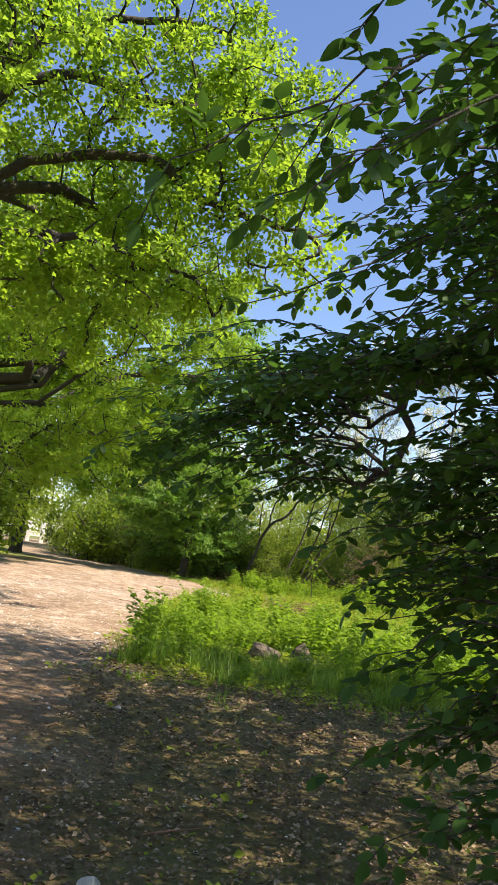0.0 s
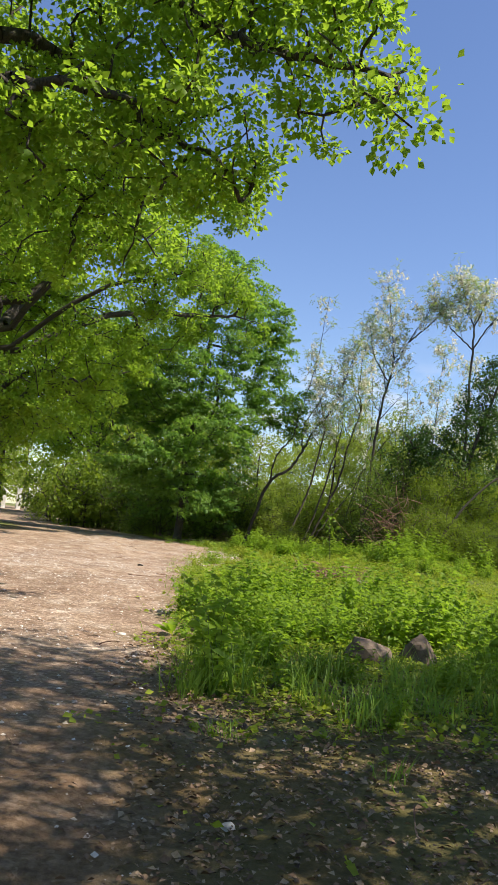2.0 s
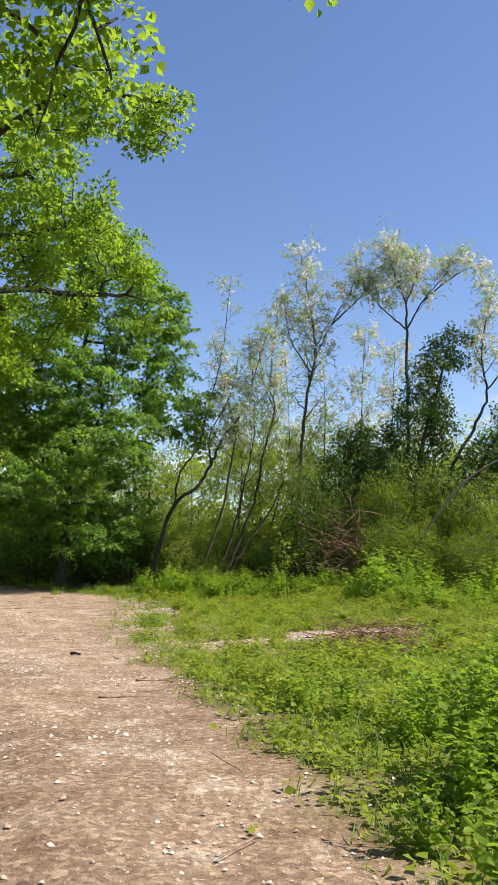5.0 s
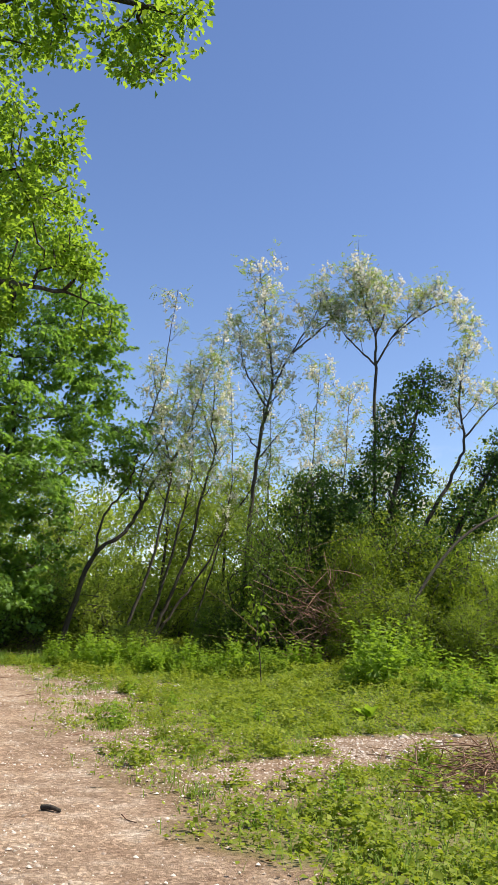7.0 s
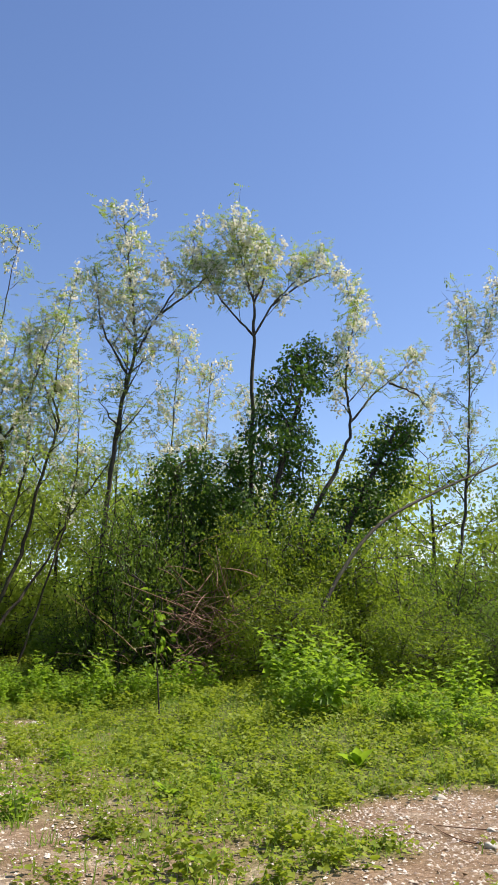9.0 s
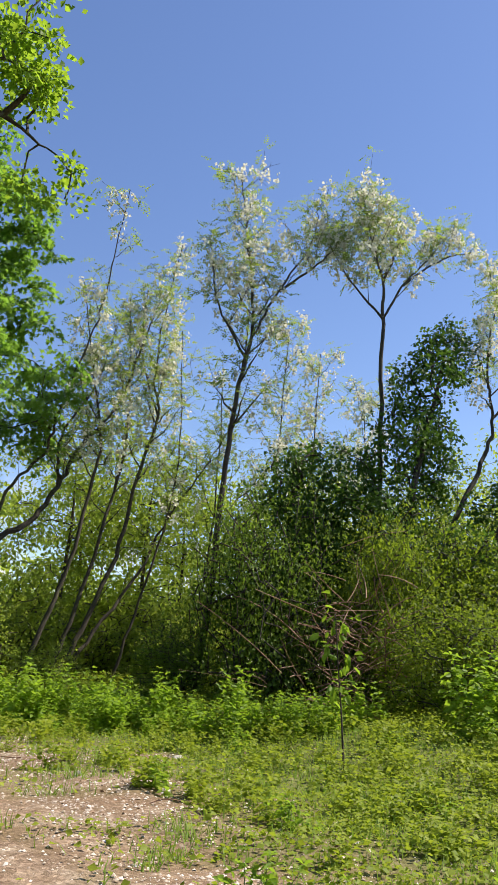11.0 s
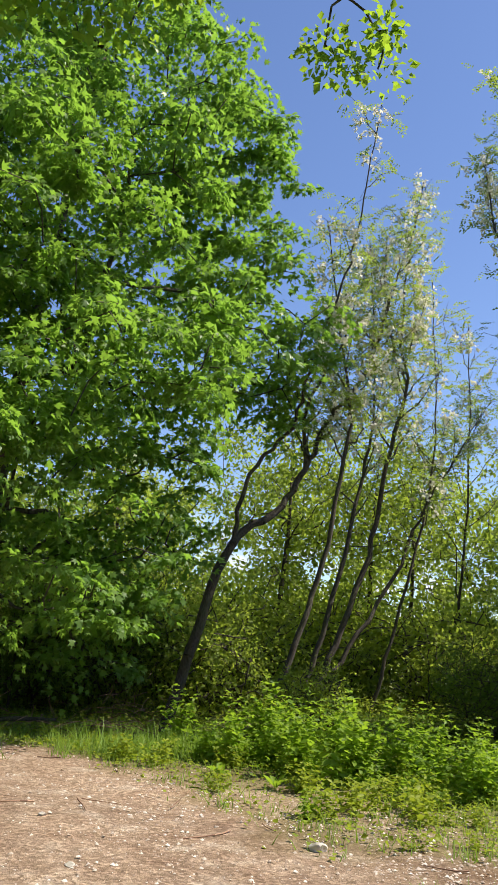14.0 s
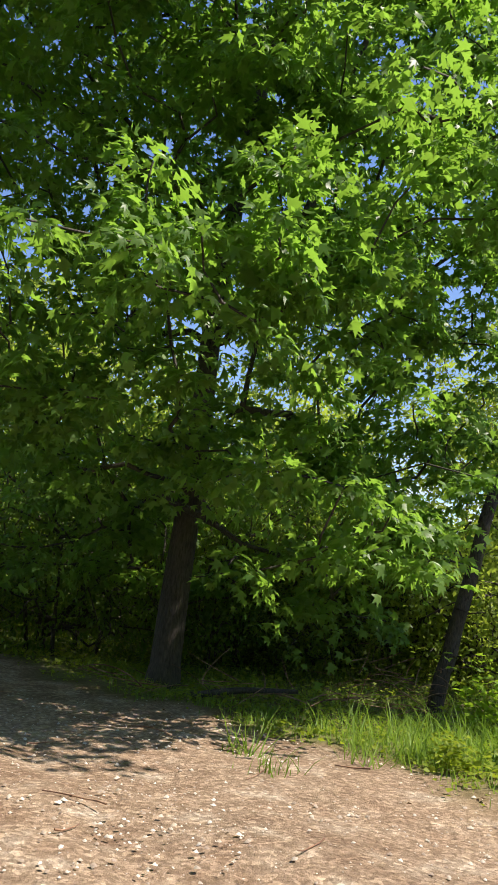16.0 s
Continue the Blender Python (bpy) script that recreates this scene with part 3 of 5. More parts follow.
# the oak beside the clearing
oak(13, (-10.4, 30.0),
    [((-3.0, 26.7, 10.4), (1.9, 1.9, 1.0)), ((-1.4, 25.9, 10.0), (0.9, 0.9, 0.75)), ((-2.5, 28.7, 8.8), (1.1, 1.5, 1.1)), ((-3.5, 27.6, 7.6), (1.2, 1.5, 0.9)), ((-1.7, 33.6, 9.9), (1.4, 1.7, 1.0)),
     ((-0.6, 34.3, 9.7), (0.75, 0.9, 0.7)), ((0.35, 34.7, 8.7), (0.3, 0.4, 0.5)), ((-0.2, 34.6, 8.2), (0.3, 0.35, 0.45)), ((-2.6, 34.0, 8.3), (1.4, 1.5, 0.9)), ((-7.8, 30, 11.8), (4.2, 4.6, 3.2)),
     ((-4.6, 31, 11.0), (2.5, 2.8, 1.8)), ((-8, 33.5, 8.5), (3.0, 3.0, 2.2)), ((-8, 26, 8.6), (3.0, 3.0, 2.2)), ((-11.5, 30, 9), (3, 4, 2.8)), ((-4.4, 33.8, 7.4), (1.6, 1.6, 1.1)),
     ((-7.2, 29.0, 4.7), (2.1, 2.0, 1.6)), ((-5.4, 30.2, 6.2), (1.9, 2.0, 1.4)), ((-7.9, 31.2, 3.6), (1.7, 1.7, 1.2)), ((-6.2, 33.0, 5.2), (1.7, 1.6, 1.2))],
    [[(-8.4, 30, 6.0), (-5.8, 28.6, 9.0), (-3.0, 26.7, 10.6), (-1.0, 25.7, 10.1)], [(-8.4, 30.1, 5.6), (-5.2, 32, 7.9), (-2.2, 33.6, 8.7), (-0.7, 34.4, 9.0), (0.2, 34.7, 8.9)],
     [(-8.4, 30, 5.6), (-5.4, 29, 7.8), (-2.8, 28.7, 8.7)], [(-8.2, 30, 7.0), (-5.6, 30.8, 10.0), (-3.4, 31.4, 11.2)], [(-8.4, 30, 6.5), (-8.2, 32, 8.0), (-8, 34, 8.8)], [(-8.4, 30, 6.5), (-8.2, 28, 8.0), (-8, 25.6, 8.8)], [(-8.5, 30, 4.0), (-7.4, 29.4, 5.0), (-6.0, 28.8, 5.4)], [(-8.5, 30, 4.2), (-7.2, 31.4, 5.2), (-5.8, 32.8, 5.6)]],
    1400, 84, 0.11, 0.21, diamond(0.78, 0.16), 300)
FAR_CROWN = [((0.5, 0, 11.0), (4.6, 4.6, 3.8)), ((4.6, 0.2, 8.8), (3.2, 3.6, 2.4)), ((1.4, -4.2, 8.0), (3.4, 3.0, 2.4)), ((1.8, 4.4, 8.2), (3.4, 3.0, 2.4)), ((-3.5, 1.5, 8.2), (3.6, 3.6, 2.8)), ((3.0, -1.4, 5.4), (2.2, 2.0, 1.0)), ((-2.5, -2.0, 5.4), (2.3, 2.3, 1.2))]
FAR_LIMBS = [[(0.1, 0.1, 3.6), (2.2, -0.8, 5.2), (4.2, -1.0, 6.6), (5.6, -0.6, 8.0)], [(0.2, 0.1, 4.6), (1.0, 2.4, 6.6), (1.8, 4.6, 7.8)], [(0.2, 0.1, 4.2), (1.0, -2.4, 5.8), (1.6, -4.6, 7.4)], [(0.2, 0.1, 4.4), (-2.0, 0.8, 6.2), (-4.2, 1.6, 7.6)]]
far_oak, _ = tree("oak_tree", R(12), (0, 0, 0), OAK_TRUNK, FAR_CROWN, 420, 46, 0.40, 0.22, diamond(0.7), OAK_LEAF, BARK_OAK, 0.36, OAK_LABEL, "tree", "oaks along the track", 0.7, 0.10, wander=0.16, shell=0.4, power=0.6, limbs=FAR_LIMBS, inner=300)
set_trees(far_oak, [(-10.6, 41.5, 215, 0.95), (-19.5, 58, 40, 1.0), (-9.0, 61, 300, 0.95), (-27, 73, 150, 1.1), (-13, 84, 80, 1.0), (-9.5, 2, 120, 0.95)])


def maple():
    at = (-2.3, 41.0)
    foot = np.array((*at, gz(*at)))
    trunk = [(0, 0, -0.1), (0.05, 0.05, 1.2), (0.1, 0.0, 2.6), (0.1, -0.1, 4.5), (0.3, -0.2, 7), (0.5, -0.4, 9.5), (0.7, -0.5, 12)]
    blobs = [((-1.7, 40.6, 7.5), (3.6, 3.4, 3.4)), ((-0.8, 40.2, 11.2), (2.1, 2.2, 2.2)), ((0.5, 39.9, 9.2), (1.6, 1.7, 1.8)), ((0.9, 39.4, 10.5), (0.75, 0.9, 0.9)), ((1.5, 39.8, 7.0), (1.5, 1.7, 1.3)),
             ((-1.3, 37.7, 5.3), (1.9, 1.8, 1.3)), ((0.0, 39.3, 4.3), (1.0, 1.2, 1.1)), ((-2.8, 38.3, 7.2), (1.7, 1.5, 1.6)), ((-2.9, 37.9, 3.9), (1.5, 1.2, 1.0)), ((-0.5, 39.2, 2.8), (1.2, 1.1, 1.2)),
             ((-4.2, 40.2, 5.8), (2.1, 2.3, 2.0)), ((-4.6, 40.0, 9.0), (2.3, 2.5, 2.2)), ((-4.8, 39.2, 3.6), (1.3, 1.4, 0.8)), ((-2.0, 40.5, 12.6), (2.2, 2.2, 1.4)), ((1.9, 40.0, 6.0), (0.9, 1.0, 0.6)),
             ((-1.7, 38.5, 2.5), (1.6, 1.1, 1.1)), ((-3.6, 38.9, 2.9), (1.4, 1.1, 0.8)), ((-0.6, 39.6, 1.9), (1.0, 0.9, 0.9)), ((-2.8, 42.2, 2.6), (2.6, 1.6, 1.5)), ((-3.2, 37.2, 4.1), (1.1, 0.7, 0.8)), ((-4.3, 36.8, 3.4), (0.7, 0.5, 0.4))]
    return tree("maple_tree", R(21), tuple(foot), trunk, [(tuple(np.array(c) - foot), r) for c, r in blobs], 950, 80, 0.24, 0.12, lobed(), MAPLE_LEAF, BARK_MAPLE, 0.19,
                "dense maple with dark green lobed leaves beside the track", "tree", "", 0.22, 0.45, shell=0.6, power=0.6, up=1.0, inner=450)


maple()


def locust(seed, stem, branches, base_r, blossom=0.5, low=0.42, reach=1.0, forks=(), label="slender black locust with white blossom and thin crown"):
    """Slender tree: bent stem, rising branches, compound leaves and hanging white blossom. stem, forks: lines in the world; forks part from the stem."""
    rng = R(seed)
    x, y = stem[0][:2]
    foot = np.array((x, y, gz(x, y) - 0.05))
    stem = [(0, 0, 0)] + [tuple(np.array(p) - foot) for p in stem[1:]]
    forks = [[tuple(np.array(p) - foot) for p in f] for f in forks]
    thing = empty("locust_tree", Matrix.Translation(foot), label, "tree", "locusts at the clearing's edge")
    a, b, ra, rb, spots, tips = [], [], [], [], [], []

    def limb(line, r0, r1):
        for k in range(len(line) - 1):
            a.append(line[k]), b.append(line[k + 1])
            ra.append(r0 + (r1 - r0) * k / (len(line) - 1)), rb.append(r0 + (r1 - r0) * (k + 1) / (len(line) - 1))

    for si, (line, r0) in enumerate([(stem, base_r)] + [(f, base_r * 0.3) for f in forks]):
        line = curve_through(line, 6)
        line[1:-1] += rng.normal(0, 0.018, line[1:-1].shape)
        limb(line, r0 * (0.72 if si == 0 else 1.0), 0.008)
        n = len(line)
        az = rng.uniform(0, 6.28)
        for k in range(branches if si == 0 else branches // 3):
            start = low if si == 0 else 0.25
            f = start + (0.97 - start) * (k + rng.random()) / (branches if si == 0 else branches // 3)
            i = min(n - 2, int(f * n))
            az += 2.4 + rng.normal(0, 0.4)
            length = reach * rng.uniform(0.45, 1.5) * (1.3 - 0.8 * f) * (1.0 if si == 0 else 0.75)
            out = np.array((math.cos(az), math.sin(az), 0)) * 0.75 + np.array((0, 0, rng.uniform(0.45, 0.9)))
            seg = [line[i] + out * length * g + np.array((0, 0, 0.25 * length * g * g)) + rng.normal(0, 0.02, 3) for g in np.linspace(0, 1, 6)]
            limb(seg, max(0.008, r0 * 0.34 * (1.15 - f)), 0.005)
            tips += seg[3:]
            for q in seg[2:]:
                for _ in range(1 + (rng.random() < 0.5)):
                    e = q + rng.normal(0, 0.17, 3) + out * 0.10
                    a.append(q), b.append(e), ra.append(0.004), rb.append(0.003)
                    spots.append(e)
        tips += list(line[int(n * 0.8)::2])
        for q in line[int(n * 0.7):]:
            e = q + rng.normal(0, 0.2, 3)
            a.append(q), b.append(e), ra.append(0.004), rb.append(0.003), spots.append(e)
    part_np("trunk", mesh_np("trunk", *tubes(np.array(a), np.array(b), np.array(ra), np.array(rb), 6), BARK_LOCUST, True), thing)
    spots = np.array(spots)
    spots = spots[rng.random(len(spots)) < 1 - 0.35 * blossom * smooth(0.55, 0.8, spots[:, 2] / spots[:, 2].max())]
    c = np.repeat(spots, 4, axis=0) + rng.normal(0, 0.09, (len(spots) * 4, 3))
    d = rng.normal(0, 1, c.shape) * np.array((1, 1, 0.5)) + np.array((0, 0, -0.25))
    d /= np.linalg.norm(d, axis=1, keepdims=True)
    side = np.cross(d, (0, 0, 1.0))
    pos, way = [], []
    for k in range(4):
        for s in (-1, 1):
            pos.append(c + d * (0.06 + 0.05 * k)), way.append(d * 0.5 + side * s)
    pos.append(c + d * 0.26), way.append(d)
    pos, way = np.concatenate(pos), np.concatenate(way)
    part_np("crown", mesh_np("crown", *scatter(diamond(0.55), pos, way, rng.normal(0, 0.4, pos.shape) + np.array((0, 0, 1.0)), rng.uniform(0.045, 0.08, len(pos))), LOCUST_LEAF), thing)
    tips = np.array(tips)
    top = tips[:, 2].max()
    pick = tips[rng.random(len(tips)) < 0.72 * blossom * smooth(top * 0.38, top * 0.7, tips[:, 2])]
    # racemes in bunches at the branch ends, each a hanging string of florets
    m = np.repeat(pick, 4, axis=0) + rng.normal(0, 0.14, (len(pick) * 4, 3))
    sway = np.repeat(rng.normal(0, 0.25, m.shape) + np.array((0, 0, -1.0)), 12, axis=0)
    k = np.tile(np.arange(12), len(m))
    m = np.repeat(m, 12, axis=0) + sway * (0.015 * k)[:, None]
    m = m + rng.normal(0, 1, m.shape) * (0.034 * (1.15 - k / 14))[:, None]
    part_np("blossom", mesh_np("blossom", *scatter(diamond(0.9), m, rng.normal(0, 1, m.shape) + np.array((0, 0, -0.6)), rng.normal(0, 1, m.shape), rng.uniform(0.055, 0.095, len(m))), BLOSSOM), thing,
            "hanging cream-white flower clusters")
    return thing


# stem, number of branches, radius, blossom, lowest branch, reach
locust(31, [(5.1, 37.6, 0), (5.3, 37.6, 2.4), (5.4, 37.6, 4.6), (5.6, 37.6, 6.9), (5.9, 37.6, 8.45), (5.82, 37.6, 9.6), (5.6, 37.6, 10.9), (5.36, 37.6, 12.3)], 26, 0.11, 0.95, 0.36, 0.95,
       forks=[[(5.9, 37.6, 8.4), (6.4, 37.4, 9.6), (7.2, 37.2, 11.1), (7.3, 37.2, 12.0)], [(6.45, 37.4, 9.6), (7.2, 37.0, 10.4), (7.9, 36.8, 11.2)], [(5.75, 37.6, 7.9), (5.1, 37.8, 9.0), (4.8, 37.9, 10.6)]])
locust(32, [(8.7, 36.6, 0), (8.85, 36.6, 3), (8.9, 36.6, 6.2), (8.9, 36.6, 9.3), (8.88, 36.6, 10.3), (8.5, 36.6, 11.3), (8.1, 36.6, 12.6)], 18, 0.11, 1.0, 0.68, 0.9,
       forks=[[(8.9, 36.6, 9.4), (9.45, 36.5, 10.4), (10.2, 36.4, 11.3), (11.0, 36.3, 12.4)], [(9.45, 36.5, 10.4), (10.7, 36.4, 11.5), (11.7, 36.3, 12.0)], [(8.9, 36.6, 9.4), (8.15, 36.8, 10.1), (7.3, 36.9, 11.1)],
              [(8.88, 36.6, 10.3), (9.25, 36.5, 11.4), (9.15, 36.5, 12.3)]])
locust(33, [(2.3, 40.0, 0), (2.75, 40.0, 1.8), (3.2, 40.0, 3.2), (3.6, 40.0, 5.4), (3.6, 40.0, 6.2), (3.15, 39.8, 7.6), (2.65, 39.6, 9.4)], 16, 0.085, 0.7, 0.45, 0.9)
locust(34, [(3.1, 40.5, 0), (3.5, 40.5, 1.7), (4.05, 40.5, 3.8), (4.4, 40.5, 5.6), (4.45, 40.5, 7.1), (4.2, 40.5, 9.9)], 16, 0.08, 0.6, 0.42, 0.95)
locust(35, [(3.3, 40.5, 0), (3.75, 40.5, 1.6), (4.5, 40.5, 3.5), (4.85, 40.5, 5.4), (5.25, 40.5, 7.0), (5.05, 40.5, 8.0), (5.15, 40.5, 9.5), (5.5, 40.5, 11.7)], 20, 0.09, 0.8, 0.42, 1.0,
       forks=[[(5.25, 40.5, 7.0), (4.75, 40.6, 8.4), (4.7, 40.6, 10.2)]])
locust(36, [(0.6, 40.0, 0), (0.95, 40.0, 1.7), (1.45, 40.0, 3.3), (2.25, 40.0, 3.95), (2.75, 40.0, 4.8), (3.2, 40.0, 5.8), (4.0, 40.0, 7.0), (4.4, 40.0, 8.5), (4.9, 40.0, 10.1)], 18, 0.13, 0.5, 0.5, 0.95,
       forks=[[(1.45, 40.0, 3.2), (1.65, 39.9, 4.5), (2.25, 39.7, 5.4), (2.4, 39.5, 6.3), (2.65, 39.3, 7.4), (2.85, 39.1, 8.4), (3.0, 38.9, 9.9), (3.1, 38.7, 11.5)], [(2.75, 40.0, 4.8), (2.7, 40.0, 5.9), (3.4, 40.0, 7.3), (3.7, 40.0, 8.8)]],
       label="leaning forked locust with blossom beside the maple")
locust(37, [(8.6, 35.3, 0), (9.2, 35.3, 2.6), (9.9, 35.3, 4.6), (10.75, 35.3, 6.0), (11.2, 35.3, 7.1), (11.0, 35.3, 8.2), (11.2, 35.3, 9.5), (11.6, 35.3, 11.1)], 16, 0.11, 0.95, 0.62, 1.0,
       forks=[[(11.2, 35.3, 7.2), (11.8, 35.2, 7.9), (12.45, 35.1, 8.5), (13.7, 35.0, 9.6)], [(12.45, 35.1, 8.45), (13.3, 35.0, 8.3), (14.0, 34.9, 7.8)]])
locust(38, [(12.2, 33.5, 0), (12.7, 33.5, 2.3), (13.35, 33.5, 4.4), (13.7, 33.5, 6.4), (13.85, 33.5, 8.8), (13.85, 33.5, 10.9)], 18, 0.09, 0.8, 0.45, 1.0, forks=[[(13.85, 33.5, 9.0), (14.5, 33.4, 9.8), (15.0, 33.3, 11.4)]])
locust(43, [(15.2, 33.0, 0), (15.4, 33.0, 3.2), (15.8, 33.0, 5.9), (16.15, 33.0, 9.2), (16.2, 33.0, 10.8), (16.3, 33.0, 12.6)], 22, 0.11, 0.9, 0.45, 1.2)
locust(44, [(17.6, 33.0, 0), (18.0, 33.0, 4.2), (18.6, 33.0, 8.6), (19.0, 33.0, 12.8)], 22, 0.11, 0.8, 0.4, 1.3)
locust(39, [(8.4, 40.0, 0), (8.5, 40.0, 3), (8.5, 40.0, 6), (8.7, 40.0, 10.5)], 26, 0.07, 0.95, 0.4, 1.2)
locust(45, [(9.8, 40.4, 0), (9.7, 40.4, 3), (9.9, 40.4, 6), (10.1, 40.4, 9.9)], 24, 0.07, 0.95, 0.4, 1.25)
locust(42, [(11.4, 39.8, 0), (11.2, 39.8, 3), (11.4, 39.8, 6), (11.2, 39.8, 9.0)], 24, 0.07, 0.9, 0.35, 1.3)
locust(40, [(7.2, 41.2, 0), (7.3, 41.2, 3), (7.5, 41.2, 6), (7.4, 41.2, 9.2)], 16, 0.055, 0.5, 0.35, 1.1)
locust(41, [(4.6, 40.4, 0), (5.0, 40.3, 2.3), (5.6, 40.2, 4.6), (5.75, 40.2, 6.4), (5.5, 40.1, 9.2)], 13, 0.05, 0.45, 0.4, 0.9)
locust(46, [(3.5, 40.7, 0), (4.0, 40.5, 1.6), (5.1, 40.5, 3.2), (5.75, 40.5, 4.6), (6.6, 40.5, 5.9), (7.1, 40.4, 6.8)], 9, 0.07, 0.2, 0.55, 0.8, label="thin leaning locust stem with few leaves")


def bush(name, seed, radii, clusters, per, size, leaf, label, group, stems=5, spread=0.26, low=0.15):
    rng = R(seed)
    rx, ry, h = radii
    thing = empty(name, Matrix.Identity(4), label, "bush", group)
    blobs = [((0, 0, h * 0.5), (rx * 0.8, ry * 0.8, h * 0.48)), ((0, 0, h * 0.2), (rx * 0.95, ry * 0.95, h * 0.2))]
    for k in range(5):
        a = k * 1.26 + rng.random()
        blobs.append(((rx * 0.5 * math.cos(a), ry * 0.5 * math.sin(a), h * rng.uniform(0.3, 0.68)), (rx * 0.48, ry * 0.48, h * rng.uniform(0.24, 0.34))))
    targets = in_blobs(rng, blobs, clusters, 0.6)
    targets[:, 2] = np.maximum(targets[:, 2], low)
    sets, step = [], 0
    for s in range(stems):
        sel = targets[s::stems]
        a = s * 2.4
        q = np.array((0.25 * rx * math.cos(a), 0.25 * ry * math.sin(a), -0.05))
        nodes, parent, r, _ = grow(rng, [q, q * [1.3, 1.3, 1] + [0, 0, h * 0.22], q * [1.6, 1.6, 1] + [0, 0, h * 0.45]], sel, 0.035, 0.005, 0.1, 0.2)
        i = np.arange(1, len(nodes))
        sets.append(tubes(nodes[parent[1:]], nodes[i], np.minimum(r[parent[1:]], r[i] * 1.3), r[i], 4))
    part_np("branchwork", mesh_np("branchwork", *join(sets), BARK_LOCUST, True), thing)
    part_np("foliage", mesh_np("foliage", *foliage(rng, targets, per, spread, size, diamond(0.62), 0.7, 0.3), leaf), thing)
    return thing


def place_all(thing, spots):
    """spots: x, y, turn, size (or sizes)."""
    for k, (x, y, a, *s) in enumerate(spots):
        sc = Matrix.Diagonal((*(s * 3 if len(s) == 1 else s), 1))
        m = pose(x, y, gz(x, y) - 0.03, 0, 0, a)
        if k == 0:
            thing.matrix_basis = m @ sc
        else:
            c = copy_thing(thing, m)
            c.matrix_basis = m @ sc


elder = bush("elder_bush", 51, (2.2, 2.0, 3.6), 300, 62, 0.078, BUSH_LEAF, "dense green elder thicket at the clearing's edge", "thicket")
place_all(elder, [(8.2, 34.8, 0, 0.95, 0.95, 1.12), (6.9, 32.7, 70, 0.7, 0.7, 0.62), (12.6, 31.0, 200, 1.1, 1.1, 1.05), (9.6, 33.2, 300, 0.95, 0.95, 0.95), (15.5, 28.0, 10, 1.2, 1.2, 1.1),
                  (8.2, 30.4, 250, 0.6, 0.6, 0.5), (17.5, 24, 80, 1.3), (13, 22.5, 250, 0.7, 0.7, 0.6), (7.0, 34.4, 140, 0.5, 0.5, 1.0), (14.6, 30.6, 20, 0.9, 0.9, 1.2)])
hazel = bush("hazel_bush", 53, (1.9, 1.8, 3.0), 280, 62, 0.062, HAZEL_LEAF, "dark green shrub in the thicket", "thicket")
place_all(hazel, [(5.6, 36.0, 130, 0.98, 0.98, 1.45), (10.6, 31.6, 40, 0.9, 0.9, 0.95), (11.6, 28.4, 160, 0.75, 0.75, 0.85), (12.2, 34.4, 20, 1.0, 1.0, 1.2), (9.6, 29.4, 90, 0.6, 0.6, 0.65), (16, 19.5, 20, 1.3), (14.5, 25, 20, 1.1),
                  (15.6, 36.8, 200, 0.55), (14.5, 38.0, 100, 0.45), (4.6, 37.4, 250, 0.6, 0.6, 0.55), (7.4, 37.0, 10, 0.9, 0.9, 1.5), (-3.0, 44.2, 60, 1.1, 1.1, 1.3), (-4.9, 47.0, 200, 1.2, 1.2, 1.4), (-1.0, 43.6, 120, 1.0, 1.0, 1.2), (0.6, 42.8, 300, 0.8, 0.8, 1.0), (-7.2, 50.5, 20, 1.3, 1.3, 1.5)])
scrub = bush("scrub_bush", 52, (1.6, 1.5, 2.4), 110, 42, 0.10, WOOD_LEAF, "light green undergrowth below the slender trees", "undergrowth", 6)
place_all(scrub, [(2.6, 43.5, 0, 1.0), (4.2, 43.6, 50, 1.1), (5.8, 42.8, 100, 1.1), (7.4, 41.6, 180, 1.1), (1.2, 45.0, 230, 1.1), (9.0, 40.0, 300, 1.2), (11, 38.5, 20, 1.2), (13, 37, 70, 1.2), (14.5, 34.5, 140, 1.2), (-6.5, 51, 10, 1.3), (-3.8, 50.5, 60, 1.2), (-1.4, 50, 120, 1.3), (1.2, 48.5, 200, 1.2), (-9.5, 52, 10, 1.4), (-4.3, 44.0, 150, 0.6), (3.0, 42.0, 20, 0.8), (4.7, 42.0, 80, 0.8), (1.9, 40.9, 170, 0.75), (0.7, 43.0, 70, 0.9), (-0.2, 43.4, 10, 1.0), (1.7, 42.4, 200, 0.9), (6.2, 40.6, 30, 0.9), (2.6, 39.0, 260, 0.5)])

WOOD_CROWN = [((0, 0, 4.4), (2.2, 2.2, 2.6)), ((1.0, 0.6, 5.6), (1.6, 1.6, 1.8)), ((-1.0, -0.5, 3.2), (1.7, 1.7, 1.8)), ((0.3, -0.8, 1.8), (1.9, 1.9, 1.2))]
WOOD_TRUNK = [(0, 0, -0.1), (0.1, 0, 2), (0.1, 0.1, 4), (0.2, 0, 6)]


def wood_tree(seed, clusters, per, spread, size):
    return tree("woodland_tree", R(seed), (0, 0, 0), WOOD_TRUNK, WOOD_CROWN, clusters, per, spread, size, diamond(0.6), WOOD_LEAF, BARK_LOCUST, 0.08,
                "young pale green woodland tree behind the clearing", "tree", "woodland behind the clearing", power=0.7)[0]


def jittered(spots):
    return [(x + 0.8 * math.sin(k * 2.7), y + 1.2 * math.cos(k * 1.9), k * 77, 0.75 + 0.3 * abs(math.sin(k * 1.3))) for k, (x, y) in enumerate(spots)]


